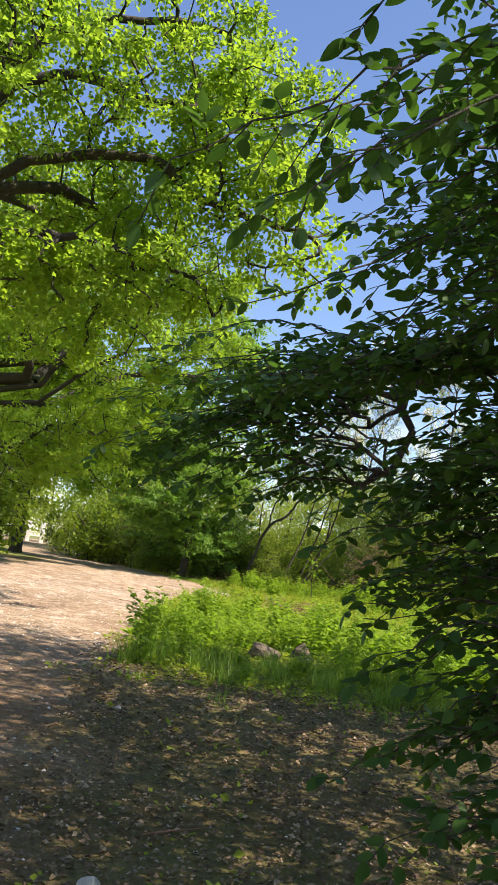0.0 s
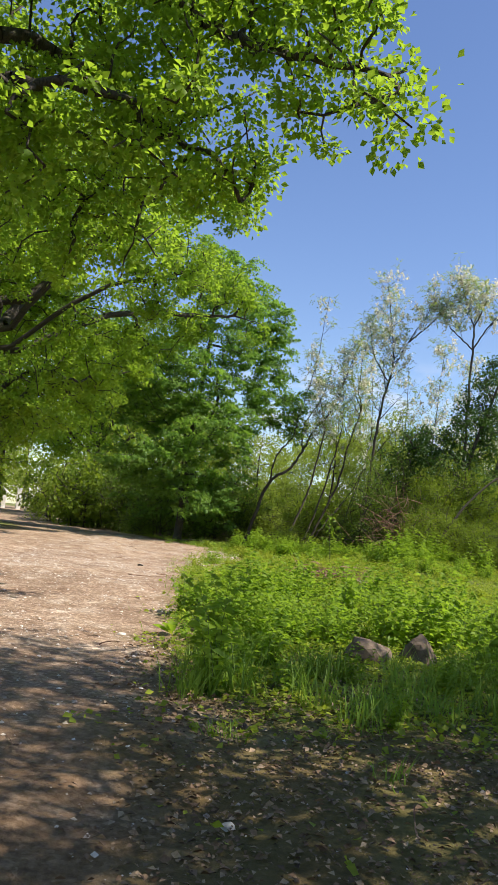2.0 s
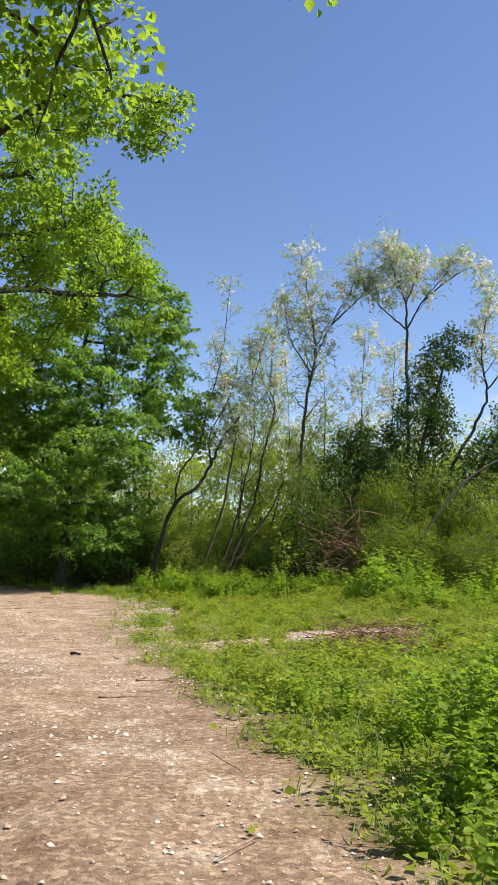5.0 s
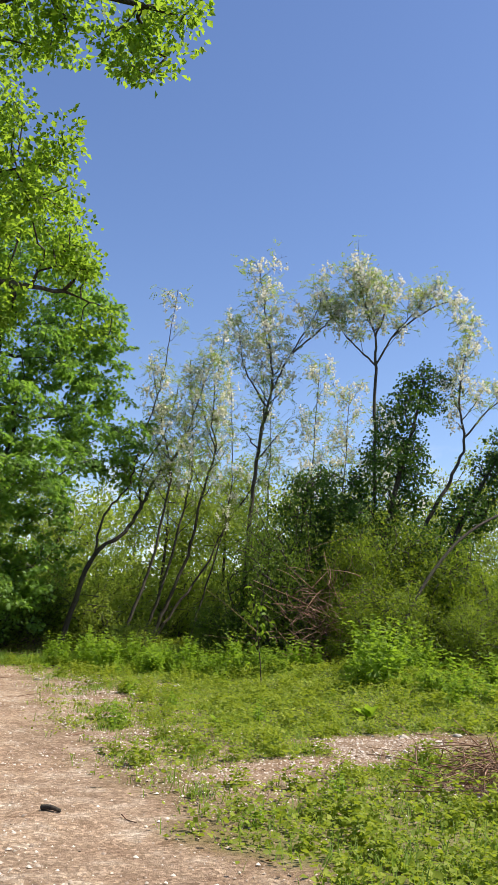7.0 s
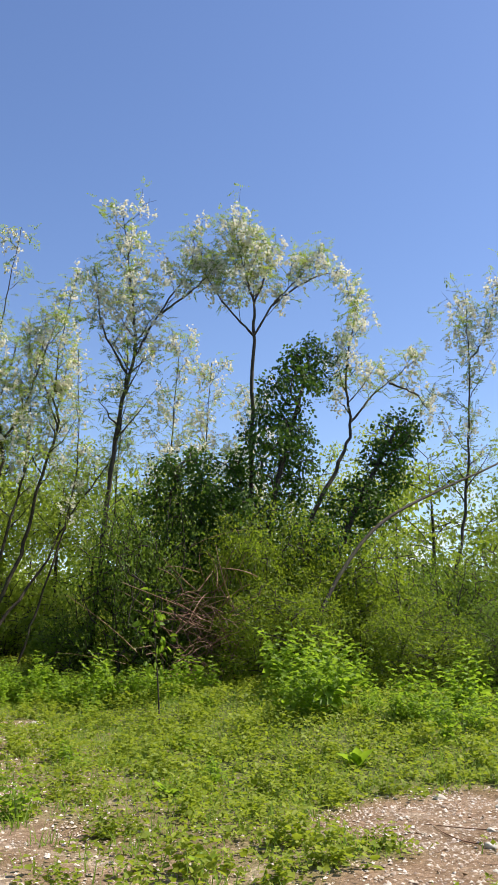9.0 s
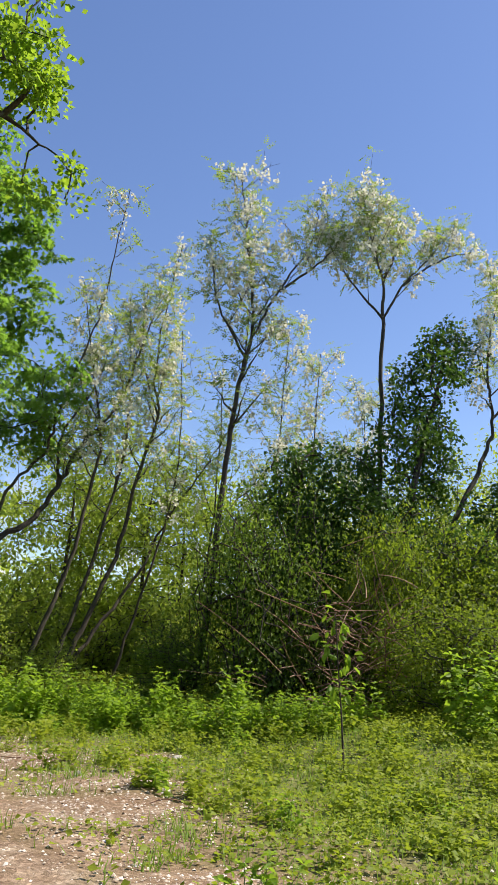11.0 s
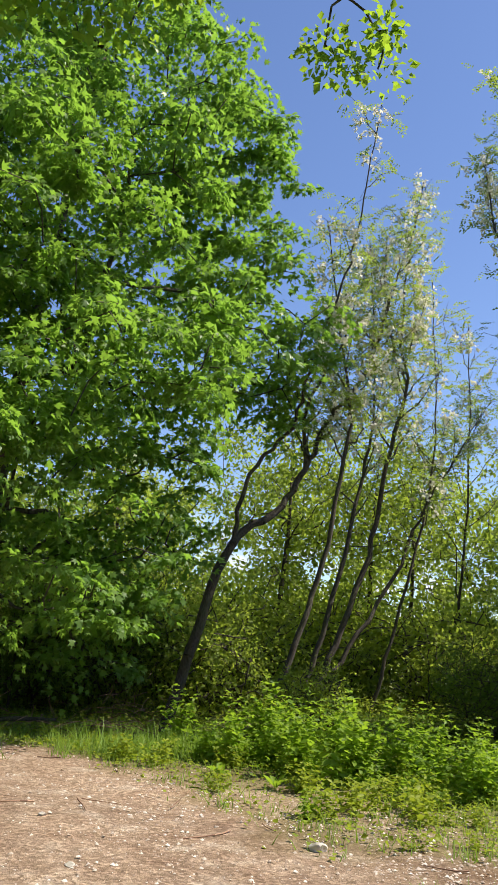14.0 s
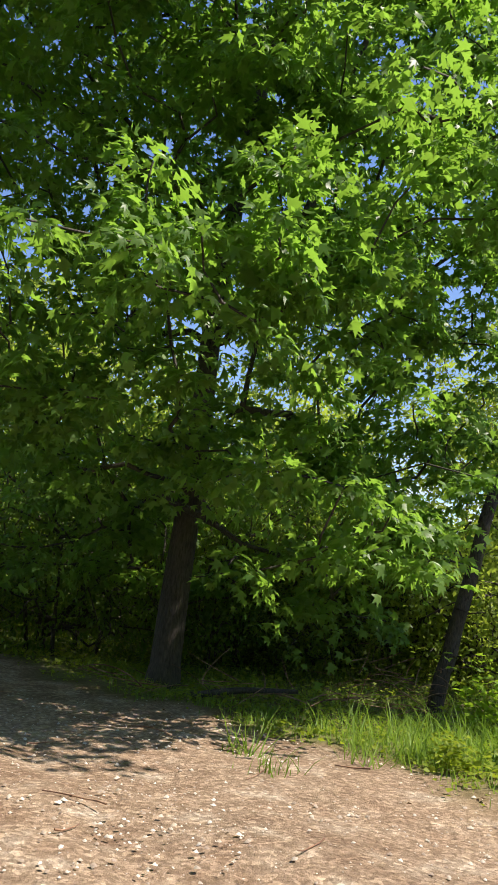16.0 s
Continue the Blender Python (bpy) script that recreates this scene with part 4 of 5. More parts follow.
place_all(wood_tree(61, 130, 58, 0.30, 0.12), jittered([(3, 48), (6, 47.0), (9, 45.0), (12, 43), (15, 40), (17.5, 36.5), (19, 33), (0.5, 49.5), (4.5, 45.4), (7.5, 44.2), (13.5, 38.5), (16, 36.5), (18.5, 35.0), (11.5, 42.0), (20.5, 31), (1.0, 46.5), (-1.5, 47.5), (21, 27.5)]))
wood = wood_tree(62, 90, 24, 0.42, 0.24)
place_all(wood, jittered([(22, 30), (24, 25), (5, 54), (9, 52), (13, 49), (17, 46), (21, 42), (24, 37), (26, 32), (-1, 56), (3, 59), (8, 58), (14, 55), (19, 51), (24, 46), (28, 40), (28, 22), (26, 16), (29, 28)]))

# closing growth left of the track, behind the maple and behind the start
far_elder = bush("elder_bush", 54, (2.2, 2.0, 3.6), 110, 26, 0.21, BUSH_LEAF, "dense green elder thicket beside the track", "thicket")
place_all(far_elder, [(-7.5, 48.5, 0, 1.2), (-4.2, 48.0, 80, 1.1), (-1.0, 47.0, 160, 1.1), (-11.0, 36.0, 30, 1.2), (-12.5, 24, 220, 1.2), (-12, 10, 100, 1.3), (-15, 40, 90, 1.4),
                                                  (-20, 66, 20, 1.3), (-24, 80, 120, 1.5), (-13, 68, 20, 1.3), (-12, 76, 180, 1.4), (-8, 55, 60, 1.4), (0.6, 45.8, 10, 0.8),
                      (3, 63, 40, 1.3), (7, 62, 110, 1.2), (11, 60, 200, 1.3), (15, 58, 300, 1.3), (19, 55, 20, 1.2), (23, 51, 90, 1.3), (27, 46, 150, 1.3), (30, 41, 230, 1.2), (5, 57, 60, 1.1), (12, 54, 10, 1.1)])
place_all(copy_thing(wood, Matrix.Identity(4)), [(-17.8, 58, 40, 1.2), (-19.5, 64.5, 110, 1.3), (-21, 53, 10, 1.3), (-26, 68, 200, 1.5), (-5, 52, 10, 1.1), (-2, 53, 90, 1.2), (-16, 92, 30, 1.5), (-24, 96, 70, 1.6), (-32, 90, 130, 1.6), (-34, 78, 200, 1.5), (-8, 70, 250, 1.3), (-3, 64, 0, 1.3), (-28, 105, 0, 1.7), (-27, 110, 70, 1.7), (-23, 105, 140, 1.7),
                                                 (-14, -8, 40, 1.4), (-8, -14, 100, 1.6), (0, -16, 10, 1.5), (8, -14, 200, 1.5), (14, -6, 300, 1.4), (18, 6, 40, 1.3), (21, 13, 90, 1.3)])
# added elms, meant to stand out of view, that shade the walk's start
shade_tree, _ = tree("elm_tree", R(71), (0, 0, 0), [(0, 0, -0.1), (0.05, 0, 1.4), (0.1, 0.1, 3.0), (0.1, 0, 5), (0.2, 0, 8)],
                     [((0.2, 0, 6.4), (2.6, 2.8, 2.6)), ((0.4, 1.4, 4.8), (1.8, 1.8, 1.5)), ((0.3, -1.4, 5.0), (2.0, 1.8, 1.6)), ((0.5, 0.2, 8.6), (1.8, 1.8, 1.4))],
                     300, 34, 0.30, 0.12, oval(0.6), ELM_LEAF, BARK_MAPLE, 0.16, "elm added beside the track to cast shade on its start", "tree", "elms", 0.6, 0.2)
set_trees(shade_tree, [(4.2, 3.8, 0, 0.9), (3.9, 7.0, 140, 1.05), (4.9, -0.7, 250, 0.95), (7.0, -3.6, 60, 1.05), (7.6, 7.0, 20, 1.0)])


# ---- the elm whose leafy sprays hang over the start of the walk ----
def hanging_elm():
    rng = R(81)
    foot = np.array((2.45, 2.95, gz(2.45, 2.95)))
    thing = empty("elm_tree", Matrix.Translation(foot), "elm with dark green sprays hanging low over the track", "tree", "elms")
    trunk = [(0, 0, -0.1), (-0.05, 0, 1.2), (-0.1, 0, 2.4), (-0.1, 0.1, 4), (0, 0.1, 7)]
    crown = in_blobs(rng, [((0, 0.1, 5.6), (1.7, 1.9, 2.4)), ((-0.2, 0.9, 3.6), (1.3, 1.2, 1.2)), ((0.2, -1.0, 4.0), (1.6, 1.2, 1.4))], 300, 0.4)
    # sprays: from, to (world)
    sprays = [((0.6, 4.4, 2.45), (-0.75, 4.35, 1.91), 0.22), ((0.7, 4.5, 2.62), (-0.58, 4.59, 2.42), 0.20), ((0.55, 4.25, 2.15), (-0.50, 4.28, 1.78), 0.14),
              ((0.7, 4.5, 2.05), (-0.17, 4.61, 1.74), 0.13), ((0.6, 4.35, 2.3), (-0.56, 4.42, 1.99), 0.20), ((0.8, 4.6, 2.5), (-0.30, 4.75, 2.2), 0.2),
              ((1.0, 1.9, 2.95), (-0.23, 1.58, 2.18), 0.15), ((1.1, 2.1, 2.85), (-0.10, 2.0, 2.5), 0.16), ((1.1, 2.3, 2.75), (0.21, 2.19, 2.41), 0.16),
              ((1.2, 2.5, 2.7), (-0.05, 2.4, 2.19), 0.16), ((1.3, 2.9, 2.45), (0.07, 3.2, 2.11), 0.24), ((1.3, 2.9, 2.25), (-0.62, 4.05, 2.16), 0.22),
              ((1.3, 2.7, 1.95), (0.29, 3.19, 1.69), 0.24), ((1.3, 2.6, 1.65), (0.34, 2.98, 1.56), 0.22), ((1.3, 2.6, 1.45), (0.46, 2.86, 1.34), 0.22),
              ((1.4, 3.1, 2.6), (0.24, 3.39, 2.39), 0.24), ((1.4, 3.1, 2.1), (0.38, 3.38, 1.90), 0.24), ((1.3, 2.3, 1.25), (0.49, 2.86, 0.80), 0.18),
              ((1.2, 2.0, 2.4), (0.42, 2.2, 2.1), 0.2), ((1.3, 3.2, 2.9), (0.35, 3.1, 2.75), 0.26), ((1.5, 3.4, 3.2), (0.3, 3.6, 3.0), 0.28), ((1.3, 2.3, 1.75), (0.55, 2.5, 1.8), 0.22),
              ((1.4, 2.6, 3.1), (0.45, 2.5, 2.95), 0.24), ((1.5, 3.3, 1.5), (0.6, 3.5, 1.45), 0.24), ((1.5, 2.9, 2.0), (0.62, 2.9, 2.1), 0.24)]
    sprays += [((1.3, 2.4, 1.3), (0.5, 2.7, 1.15), 0.2), ((1.2, 2.2, 1.05), (0.55, 2.6, 0.95), 0.2), ((1.4, 2.9, 1.8), (0.55, 3.0, 1.65), 0.24), ((1.2, 2.1, 0.85), (0.6, 2.5, 0.72), 0.18),
               ((1.3, 2.2, 2.9), (0.4, 2.1, 2.75), 0.22), ((1.4, 2.7, 2.6), (0.5, 2.7, 2.45), 0.24), ((1.4, 3.0, 1.6), (0.6, 3.2, 1.3), 0.22)]
    more = []
    for a, b, wide in sprays:
        for _ in range(5):
            j = rng.normal(0, 1, 3) * (0.10, 0.14, 0.10)
            cut = rng.uniform(0.15, 0.4)
            more.append((tuple(np.array(a) + j), tuple(np.array(b) + (np.array(a) - np.array(b)) * cut + j * 0.8), wide))
    sprays = [(tuple(0.877 * np.array(a) + (-0.155, -0.022, 0)), tuple(0.877 * np.array(b) + (-0.155, -0.022, 0)), w * 0.9) for a, b, w in sprays + more]
    targets = np.concatenate([crown, np.array([s[0] for s in sprays]) - foot])
    nodes, parent, r, _ = grow(rng, trunk, targets, 0.15, 0.005, 0.05, 0.1, 0.6)
    part_np("trunk", frame_mesh("trunk", nodes, parent, r, BARK_MAPLE), thing)
    part_np("crown", mesh_np("crown", *foliage(rng, crown, 34, 0.26, 0.075, oval(0.6), 0.5, 0.2), ELM_LEAF), thing)
    twig_a, twig_b, twig_r, pos, way = [], [], [], [], []
    for a, b, wide in sprays:
        a, b = np.array(a), np.array(b)
        d = b - a
        n = np.linalg.norm(d)
        side = np.cross(d / n, (0, 0, 1.0))
        k = max(6, int(n / 0.075))
        prev = a
        for i in range(1, k + 1):
            f = i / k
            q = a + d * f + np.array((0, 0, 0.10 * math.sin(f * 3.1))) + rng.normal(0, 0.012, 3)
            twig_a.append(prev), twig_b.append(q), twig_r.append(0.006 * (1.1 - f) + 0.0015)
            sgn = 1 if i % 2 else -1
            reach = wide * (1.15 - 0.75 * f) * rng.uniform(0.7, 1.3)
            e = q + side * sgn * reach + d / n * reach * 0.6 + np.array((0, 0, rng.normal(0.0, 0.03) - 0.15 * reach))
            twig_a.append(q), twig_b.append(e), twig_r.append(0.0018)
            m = max(3, int(reach / 0.022))
            for j in range(m):
                g = (j + 0.6) / m
                pos.append(q + (e - q) * g)
                way.append((e - q) / reach * 0.6 + np.cross((e - q) / reach, (0, 0, 1)) * (1 if j % 2 else -1) + np.array((0, 0, -0.35)))
            pos.append(e), way.append((e - q) / reach + np.array((0, 0, -0.4)))
            prev = q
        pos.append(prev), way.append(d / n + np.array((0, 0, -0.5)))
    pos, way = np.array(pos), np.array(way) + rng.normal(0, 0.3, (len(pos), 3))
    twig_r = np.array(twig_r)
    part_np("twig_frame", mesh_np("twig_frame", *tubes(np.array(twig_a) - foot, np.array(twig_b) - foot, twig_r, twig_r * 0.8, 3), BARK_MAPLE, True), thing)["kind"] = "stuff"
    normal = rng.normal(0, 0.35, (len(pos), 3)) + np.array((0, 0, 1.0))
    size = rng.uniform(0.036, 0.062, len(pos))
    # toothed oval leaf blade with a folded midrib
    half = [(0.0, 0.0), (0.17, 0.10), (0.26, 0.26), (0.29, 0.42), (0.26, 0.60), (0.18, 0.78), (0.08, 0.92), (0.0, 1.0)]
    ov = np.array([(-x, y, 0.12 * x + 0.0) for x, y in half] + [(x, y, 0.12 * x) for x, y in half[-2:0:-1]])
    blade_shape = (ov, [tuple(range(7, -1, -1)), (0, 13, 12, 11, 10, 9, 8, 7)])
    near = np.where((pos[:, 0] < 0.5) & (pos[:, 1] > 4.1))[0][:300]
    rest = np.setdiff1d(np.arange(len(pos)), near)
    part_np("foliage", mesh_np("foliage", *scatter(blade_shape, pos[rest] - foot, way[rest], normal[rest], size[rest]), ELM_LEAF), thing)
    one = mesh_np("leaf", ov, [i for f in blade_shape[1] for i in f], [len(f) for f in blade_shape[1]], ELM_LEAF)
    for i in near:
        y = Vector(way[i]).normalized()
        x = y.cross(Vector(normal[i])).normalized()
        z = x.cross(y)
        m = Matrix((x, y, z)).transposed().to_4x4() @ Matrix.Scale(size[i], 4)
        part_np("leaf", one, thing, at=Matrix.Translation(pos[i] - foot) @ m)


hanging_elm()


# ---- growth on the ground ----
def weed(seed, h, pairs, size, stems, label):
    """An upright herb: stems with pairs of leaves, smaller towards the tip."""
    rng = R(seed)
    thing = empty("weed_plant", Matrix.Identity(4), label, "plant", "weeds at the verge")
    sa, sb, sr, pos, way = [], [], [], [], []
    for s in range(stems):
        a = rng.uniform(0, 6.28)
        lean = np.array((math.cos(a), math.sin(a), 0)) * rng.uniform(0.05, 0.45)
        base = np.array((rng.normal(0, 0.09), rng.normal(0, 0.09), -0.02))
        prev, hh = base, h * rng.uniform(0.6, 1.1)
        for i in range(1, pairs + 1):
            f = i / pairs
            q = base + np.array((0, 0, hh * f)) + lean * hh * f * f + rng.normal(0, 0.006, 3)
            sa.append(prev), sb.append(q), sr.append(0.004 * (1.2 - f))
            turn = rng.uniform(0, 6.28) if i % 2 else turn + 1.57
            for k in range(2 if f < 0.9 else 4):
                b = turn + 3.14159 * k / (1 if f < 0.9 else 2)
                pos.append(q), way.append((math.cos(b), math.sin(b), rng.uniform(-0.6, 0.55)))
            prev = q
    pos, way = np.array(pos), np.array(way)
    sz = size * (1.15 - 0.6 * np.clip(pos[:, 2] / h, 0, 1)) * rng.uniform(0.7, 1.25, len(pos))
    nor = rng.normal(0, 0.5, pos.shape) + np.array((0, 0, 1.0))
    sr = np.array(sr)
    part_np("stem", mesh_np("stem", *tubes(np.array(sa), np.array(sb), sr, sr * 0.85, 3), STEM, True), thing)["kind"] = "stuff"
    part_np("foliage", mesh_np("foliage", *scatter(oval(0.62, 0.1), pos, way, nor, sz), WEED_LEAF), thing)
    return thing


rng = R(91)
WEEDS = [weed(101, 0.75, 12, 0.10, 11, "tall leafy green nettle clump on the verge"), weed(102, 0.55, 9, 0.085, 12, "leafy green nettle clump on the verge"),
         weed(103, 0.42, 7, 0.075, 11, "low leafy green weed on the verge")]
spots = []
while len(spots) < 210:
    x, y = rng.uniform(-1.35, 7.5), rng.uniform(8.8, 18.5)
    k = 1 - smooth(0.75, 1.15, math.hypot((x - 2.4) / 4.0, (y - 12.8) / 3.7) + 0.3 * float(wave(x, y, 1.5, 8)))
    if rng.random() < k and road_off(x, y) > 0.35 and math.hypot(x - 0.45, y - 11.2) > 0.55 and math.hypot(x - 1.0, y - 11.3) > 0.5:
        spots.append((x, y, rng.uniform(0.35, 1.1)))
FRONT_Y, FRONT_X = (25.5, 27.5, 30, 32, 34, 35.6, 36.7, 37.7, 39), (4.6, 3.7, 3.9, 3.8, 2.2, 0.8, 0.1, -0.6, -1.7)
while len(spots) < 265:
    y = rng.uniform(26, 38.6)
    x = float(np.interp(y, FRONT_Y, FRONT_X)) + rng.uniform(0, 1) ** 1.2 * 3.4
    spots.append((x, y, rng.uniform(0.3, 1.0)))
for _ in range(70):
    y = rng.uniform(32.5, 37.6)
    spots.append((float(np.interp(y, FRONT_Y, FRONT_X)) + rng.uniform(0.2, 2.0), y, rng.uniform(0.7, 1.25)))
for _ in range(50):
    y = rng.uniform(26.8, 31.5)
    spots.append((float(np.interp(y, FRONT_Y, FRONT_X)) + rng.uniform(0.3, 3.6), y, rng.uniform(0.5, 1.5)))
spots.sort(key=lambda q: q[1] + (0 if q[0] < 4.5 and q[1] < 34 else 9))
for v, thing in enumerate(WEEDS):
    place_all(thing, [(x, y, rng.uniform(0, 360), s) for i, (x, y, s) in enumerate(spots[:255]) if i % 3 == v])


def drift(name, spots, parts, material, label):
    """Many small plants that nobody would count, as one mesh; parts: meshes of the single plants."""
    sets = []
    for i, (x, y, s) in enumerate(spots):
        me = parts[i % len(parts)]
        v = np.empty(len(me.vertices) * 3, np.float32)
        me.vertices.foreach_get("co", v)
        f = np.empty(len(me.loops), np.int32)
        me.loops.foreach_get("vertex_index", f)
        n = np.empty(len(me.polygons), np.int32)
        me.polygons.foreach_get("loop_total", n)
        v = v.reshape(-1, 3) * s
        c, d = math.cos(i * 2.4), math.sin(i * 2.4)
        v = np.stack([v[:, 0] * c - v[:, 1] * d + x, v[:, 0] * d + v[:, 1] * c + y, v[:, 2] + gz(x, y)], 1)
        sets.append((v, f, n))
    return tagged(new(name, mesh_np(name, *join(sets), material)), label, "weeds", kind="stuff")


more_weeds = spots[255:] + [(float(x), float(y), rng.uniform(0.45, 1.0)) for x, y in zip(rng.uniform(-1.2, 7, 90), rng.uniform(9.6, 17.5, 90)) if road_off(x, y) > 0.5 and math.hypot(x - 0.7, y - 11.3) > 0.9]
drift("weed_drift", more_weeds, [next(c for c in t.children if c.name.startswith("foliage")).data for t in WEEDS], WEED_LEAF, "mixed green weeds between the nettles")

low_weed = weed(104, 0.24, 5, 0.06, 10, "small leafy green weed in the meadow")
place_all(low_weed, [(x, y, rng.uniform(0, 360), rng.uniform(0.6, 1.4)) for x, y in zip(rng.uniform(-1.4, 6, 420), rng.uniform(17, 38, 420)) if bare(x, y) < 0.5][:36])
drift("meadow_herbs", [(float(x), float(y), rng.uniform(0.5, 1.3)) for x, y in zip(rng.uniform(-1.5, 6, 900), rng.uniform(16.5, 37.5, 900)) if bare(x, y) < 0.55][:420],
      [next(c for c in low_weed.children if c.name.startswith("foliage")).data], COVER_LEAF, "small leafy herbs scattered over the meadow")


def stuff(name, sets, material, label, category, smooth_faces=False):
    return tagged(new(name, mesh_np(name, *sets, material, smooth_faces)), label, category, kind="stuff")


def sow(rng, n, box, keep):
    """Places on the ground in a box (x0, x1, y0, y1), kept with the chance keep(x, y)."""
    x, y = rng.uniform(box[0], box[1], n), rng.uniform(box[2], box[3], n)
    ok = rng.random(n) < keep(x, y)
    x, y = x[ok], y[ok]
    return np.stack([x, y, height(x, y)], 1)


def cover_density(x, y):
    return (1 - bare(x, y)) ** 1.5 * np.clip(0.55 + 0.3 * wave(x, y, 2.2, 9) + 0.45 * wave(x, y, 6.5, 14), 0.05, 1)


rng = R(92)
p = np.concatenate([sow(rng, 350000, (-2.5, 9, 8.4, 30), cover_density), sow(rng, 150000, (-4, 13, 30, 46), cover_density), sow(rng, 60000, (-2.0, 6, 1.0, 9), lambda x, y: 0.3 * cover_density(x, y) * (wave(x, y, 2.6, 31) > 0.0))])
n = len(p)
p[:, 2] += rng.uniform(0.005, 0.19, n) * (0.45 + 1.4 * smooth(2.5, 5.0, road_off(p[:, 0], p[:, 1])) * smooth(26, 31, p[:, 1])) * (0.5 + 0.7 * (wave(p[:, 0], p[:, 1], 1.6, 4) * 0.5 + 0.5))
a = rng.uniform(0, 6.28, n)
stuff("ground_cover", scatter(diamond(0.85), p, np.stack([np.cos(a), np.sin(a), rng.uniform(-0.2, 0.6, n)], 1), rng.normal(0, 0.45, (n, 3)) + np.array((0, 0, 1.0)), 0.026 + 0.045 * rng.random(n) ** 1.8),
      COVER_LEAF, "low green clover and creeping weeds", "ground cover")


def grass_at(rng, p, length, lean=0.35):
    n = len(p)
    a = rng.uniform(0, 6.28, n)
    l = rng.uniform(0, lean, n)
    up = np.stack([np.cos(a) * l, np.sin(a) * l, np.ones(n)], 1)
    nor = np.stack([np.cos(a + 0.4), np.sin(a + 0.4), np.full(n, 0.3)], 1)
    return scatter(blade(), p, up, nor, length, rng.uniform(0.005, 0.011, n) * (1 + length))


def tufts(rng, n, box, keep, per, r):
    c = sow(rng, n, box, keep)
    p = np.repeat(c, per, axis=0)
    p[:, :2] += rng.normal(0, r, (len(p), 2))
    p[:, 2] = height(p[:, 0], p[:, 1]) - 0.01
    return p


edge = lambda x, y: np.exp(-((road_off(x, y) - 0.8) / 0.6) ** 2) * 0.5 * smooth(0.1, 0.5, road_off(x, y)) * (0.5 + 0.5 * wave(x, y, 1.7, 12)) + 0.2 * cover_density(x, y)
p1 = tufts(rng, 2600, (-2.5, 8, 7.5, 42), edge, 26, 0.07)
p2 = sow(rng, 230000, (-3, 8, 12, 43), lambda x, y: 0.75 * cover_density(x, y))
p4 = tufts(rng, 90, (-1.5, 2.4, 8.8, 11.0), lambda x, y: smooth(0.2, 0.6, road_off(x, y)) * 0.6, 34, 0.07)
p3 = tufts(rng, 420, (-2.6, 2.0, 36.2, 40.0), lambda x, y: np.exp(-(((x + 0.4) / 1.1) ** 2 + ((y - 38.0) / 0.7) ** 2)), 38, 0.09)
stuff("grass", join([grass_at(rng, p1, rng.uniform(0.06, 0.2, len(p1)), 0.8), grass_at(rng, p2, rng.uniform(0.05, 0.16, len(p2)), 0.7), grass_at(rng, p4, rng.uniform(0.18, 0.42, len(p4)), 0.6), grass_at(rng, p3, rng.uniform(0.08, 0.5, len(p3)) * (0.75 + 0.4 * wave(p3[:, 0], p3[:, 1], 2.5, 3)), 0.95)]),
      GRASS, "green meadow grass and tufts along the verge", "grass")

litter = lambda x, y: np.clip(bare(x, y) + 0.25, 0, 1) * smooth(-0.3, 0.5, road_off(x, y)) * (1 - smooth(10.4, 12.2, y)) + 0.12 * smooth(0, 0.6, road_off(x, y)) + 0.5 * np.exp(-(((x + 0.9) / 2.2) ** 2 + ((y - 40.2) / 1.0) ** 2)) + 0.5 * np.exp(-(((x + 0.6) / 0.7) ** 2 + ((y - 36.7) / 0.4) ** 2))
p = np.concatenate([sow(rng, 34000, (-3, 7, 12, 43), litter), sow(rng, 70000, (-2.2, 5.5, 1.5, 13), litter)])
n = len(p)
p[:, 2] += rng.uniform(0.004, 0.03, n)
a = rng.uniform(0, 6.28, n)
stuff("leaf_litter", scatter(diamond(0.62, 0.16), p, np.stack([np.cos(a), np.sin(a), rng.uniform(-0.25, 0.35, n)], 1), rng.normal(0, 0.4, (n, 3)) + np.array((0, 0, 1.0)), 0.016 + 0.036 * rng.random(n) ** 1.5),
      DEAD_LEAF, "dry brown fallen leaves", "leaf litter")

stony = lambda x, y: np.clip(1 - smooth(-0.4, 0.9, road_off(x, y)) + 0.8 * bare(x, y), 0, 1) * (0.35 + 0.65 * (wave(x, y, 1.1, 21) > -0.1)) * (0.3 + 0.7 * smooth(8, 12, y))
p = np.concatenate([sow(rng, 52000, (-5.5, 2.5, 4, 40), stony), sow(rng, 9000, (0.5, 6, 21, 28), lambda x, y: bare(x, y)), sow(rng, 34000, (-2, 3, 21, 34.5), lambda x, y: bare(x, y) * smooth(0.2, 0.6, road_off(x, y)))])
n = len(p)
p[:, 2] += 0.002
a = rng.uniform(0, 6.28, n)
sz = 0.012 + 0.035 * rng.random(n) ** 4
stuff("gravel", scatter(pebble(), p, np.stack([np.cos(a), np.sin(a), np.zeros(n)], 1), rng.normal(0, 0.2, (n, 3)) + np.array((0, 0, 1.0)), sz), GRAVEL, "pale crushed limestone gravel", "gravel")


# ---- thicket: ivy, dead vines, fallen stem, brush ----
def ivy_tree(seed, at, trunk, blobs, clusters):
    foot = np.array((*at, gz(*at) - 0.05))
    near = lambda p: tuple(np.array(p, float) - foot)
    return tree("ivy_tree", R(seed), tuple(foot), [(0, 0, 0)] + [near(p) for p in trunk], [(near(c), r) for c, r in blobs], clusters, 54, 0.17, 0.095, diamond(0.8), IVY_LEAF,
                BARK_LOCUST, 0.12, "dead stem clothed in dark green ivy", "tree", "ivy-clad stems", 0.9, 0.5, shell=0.6)


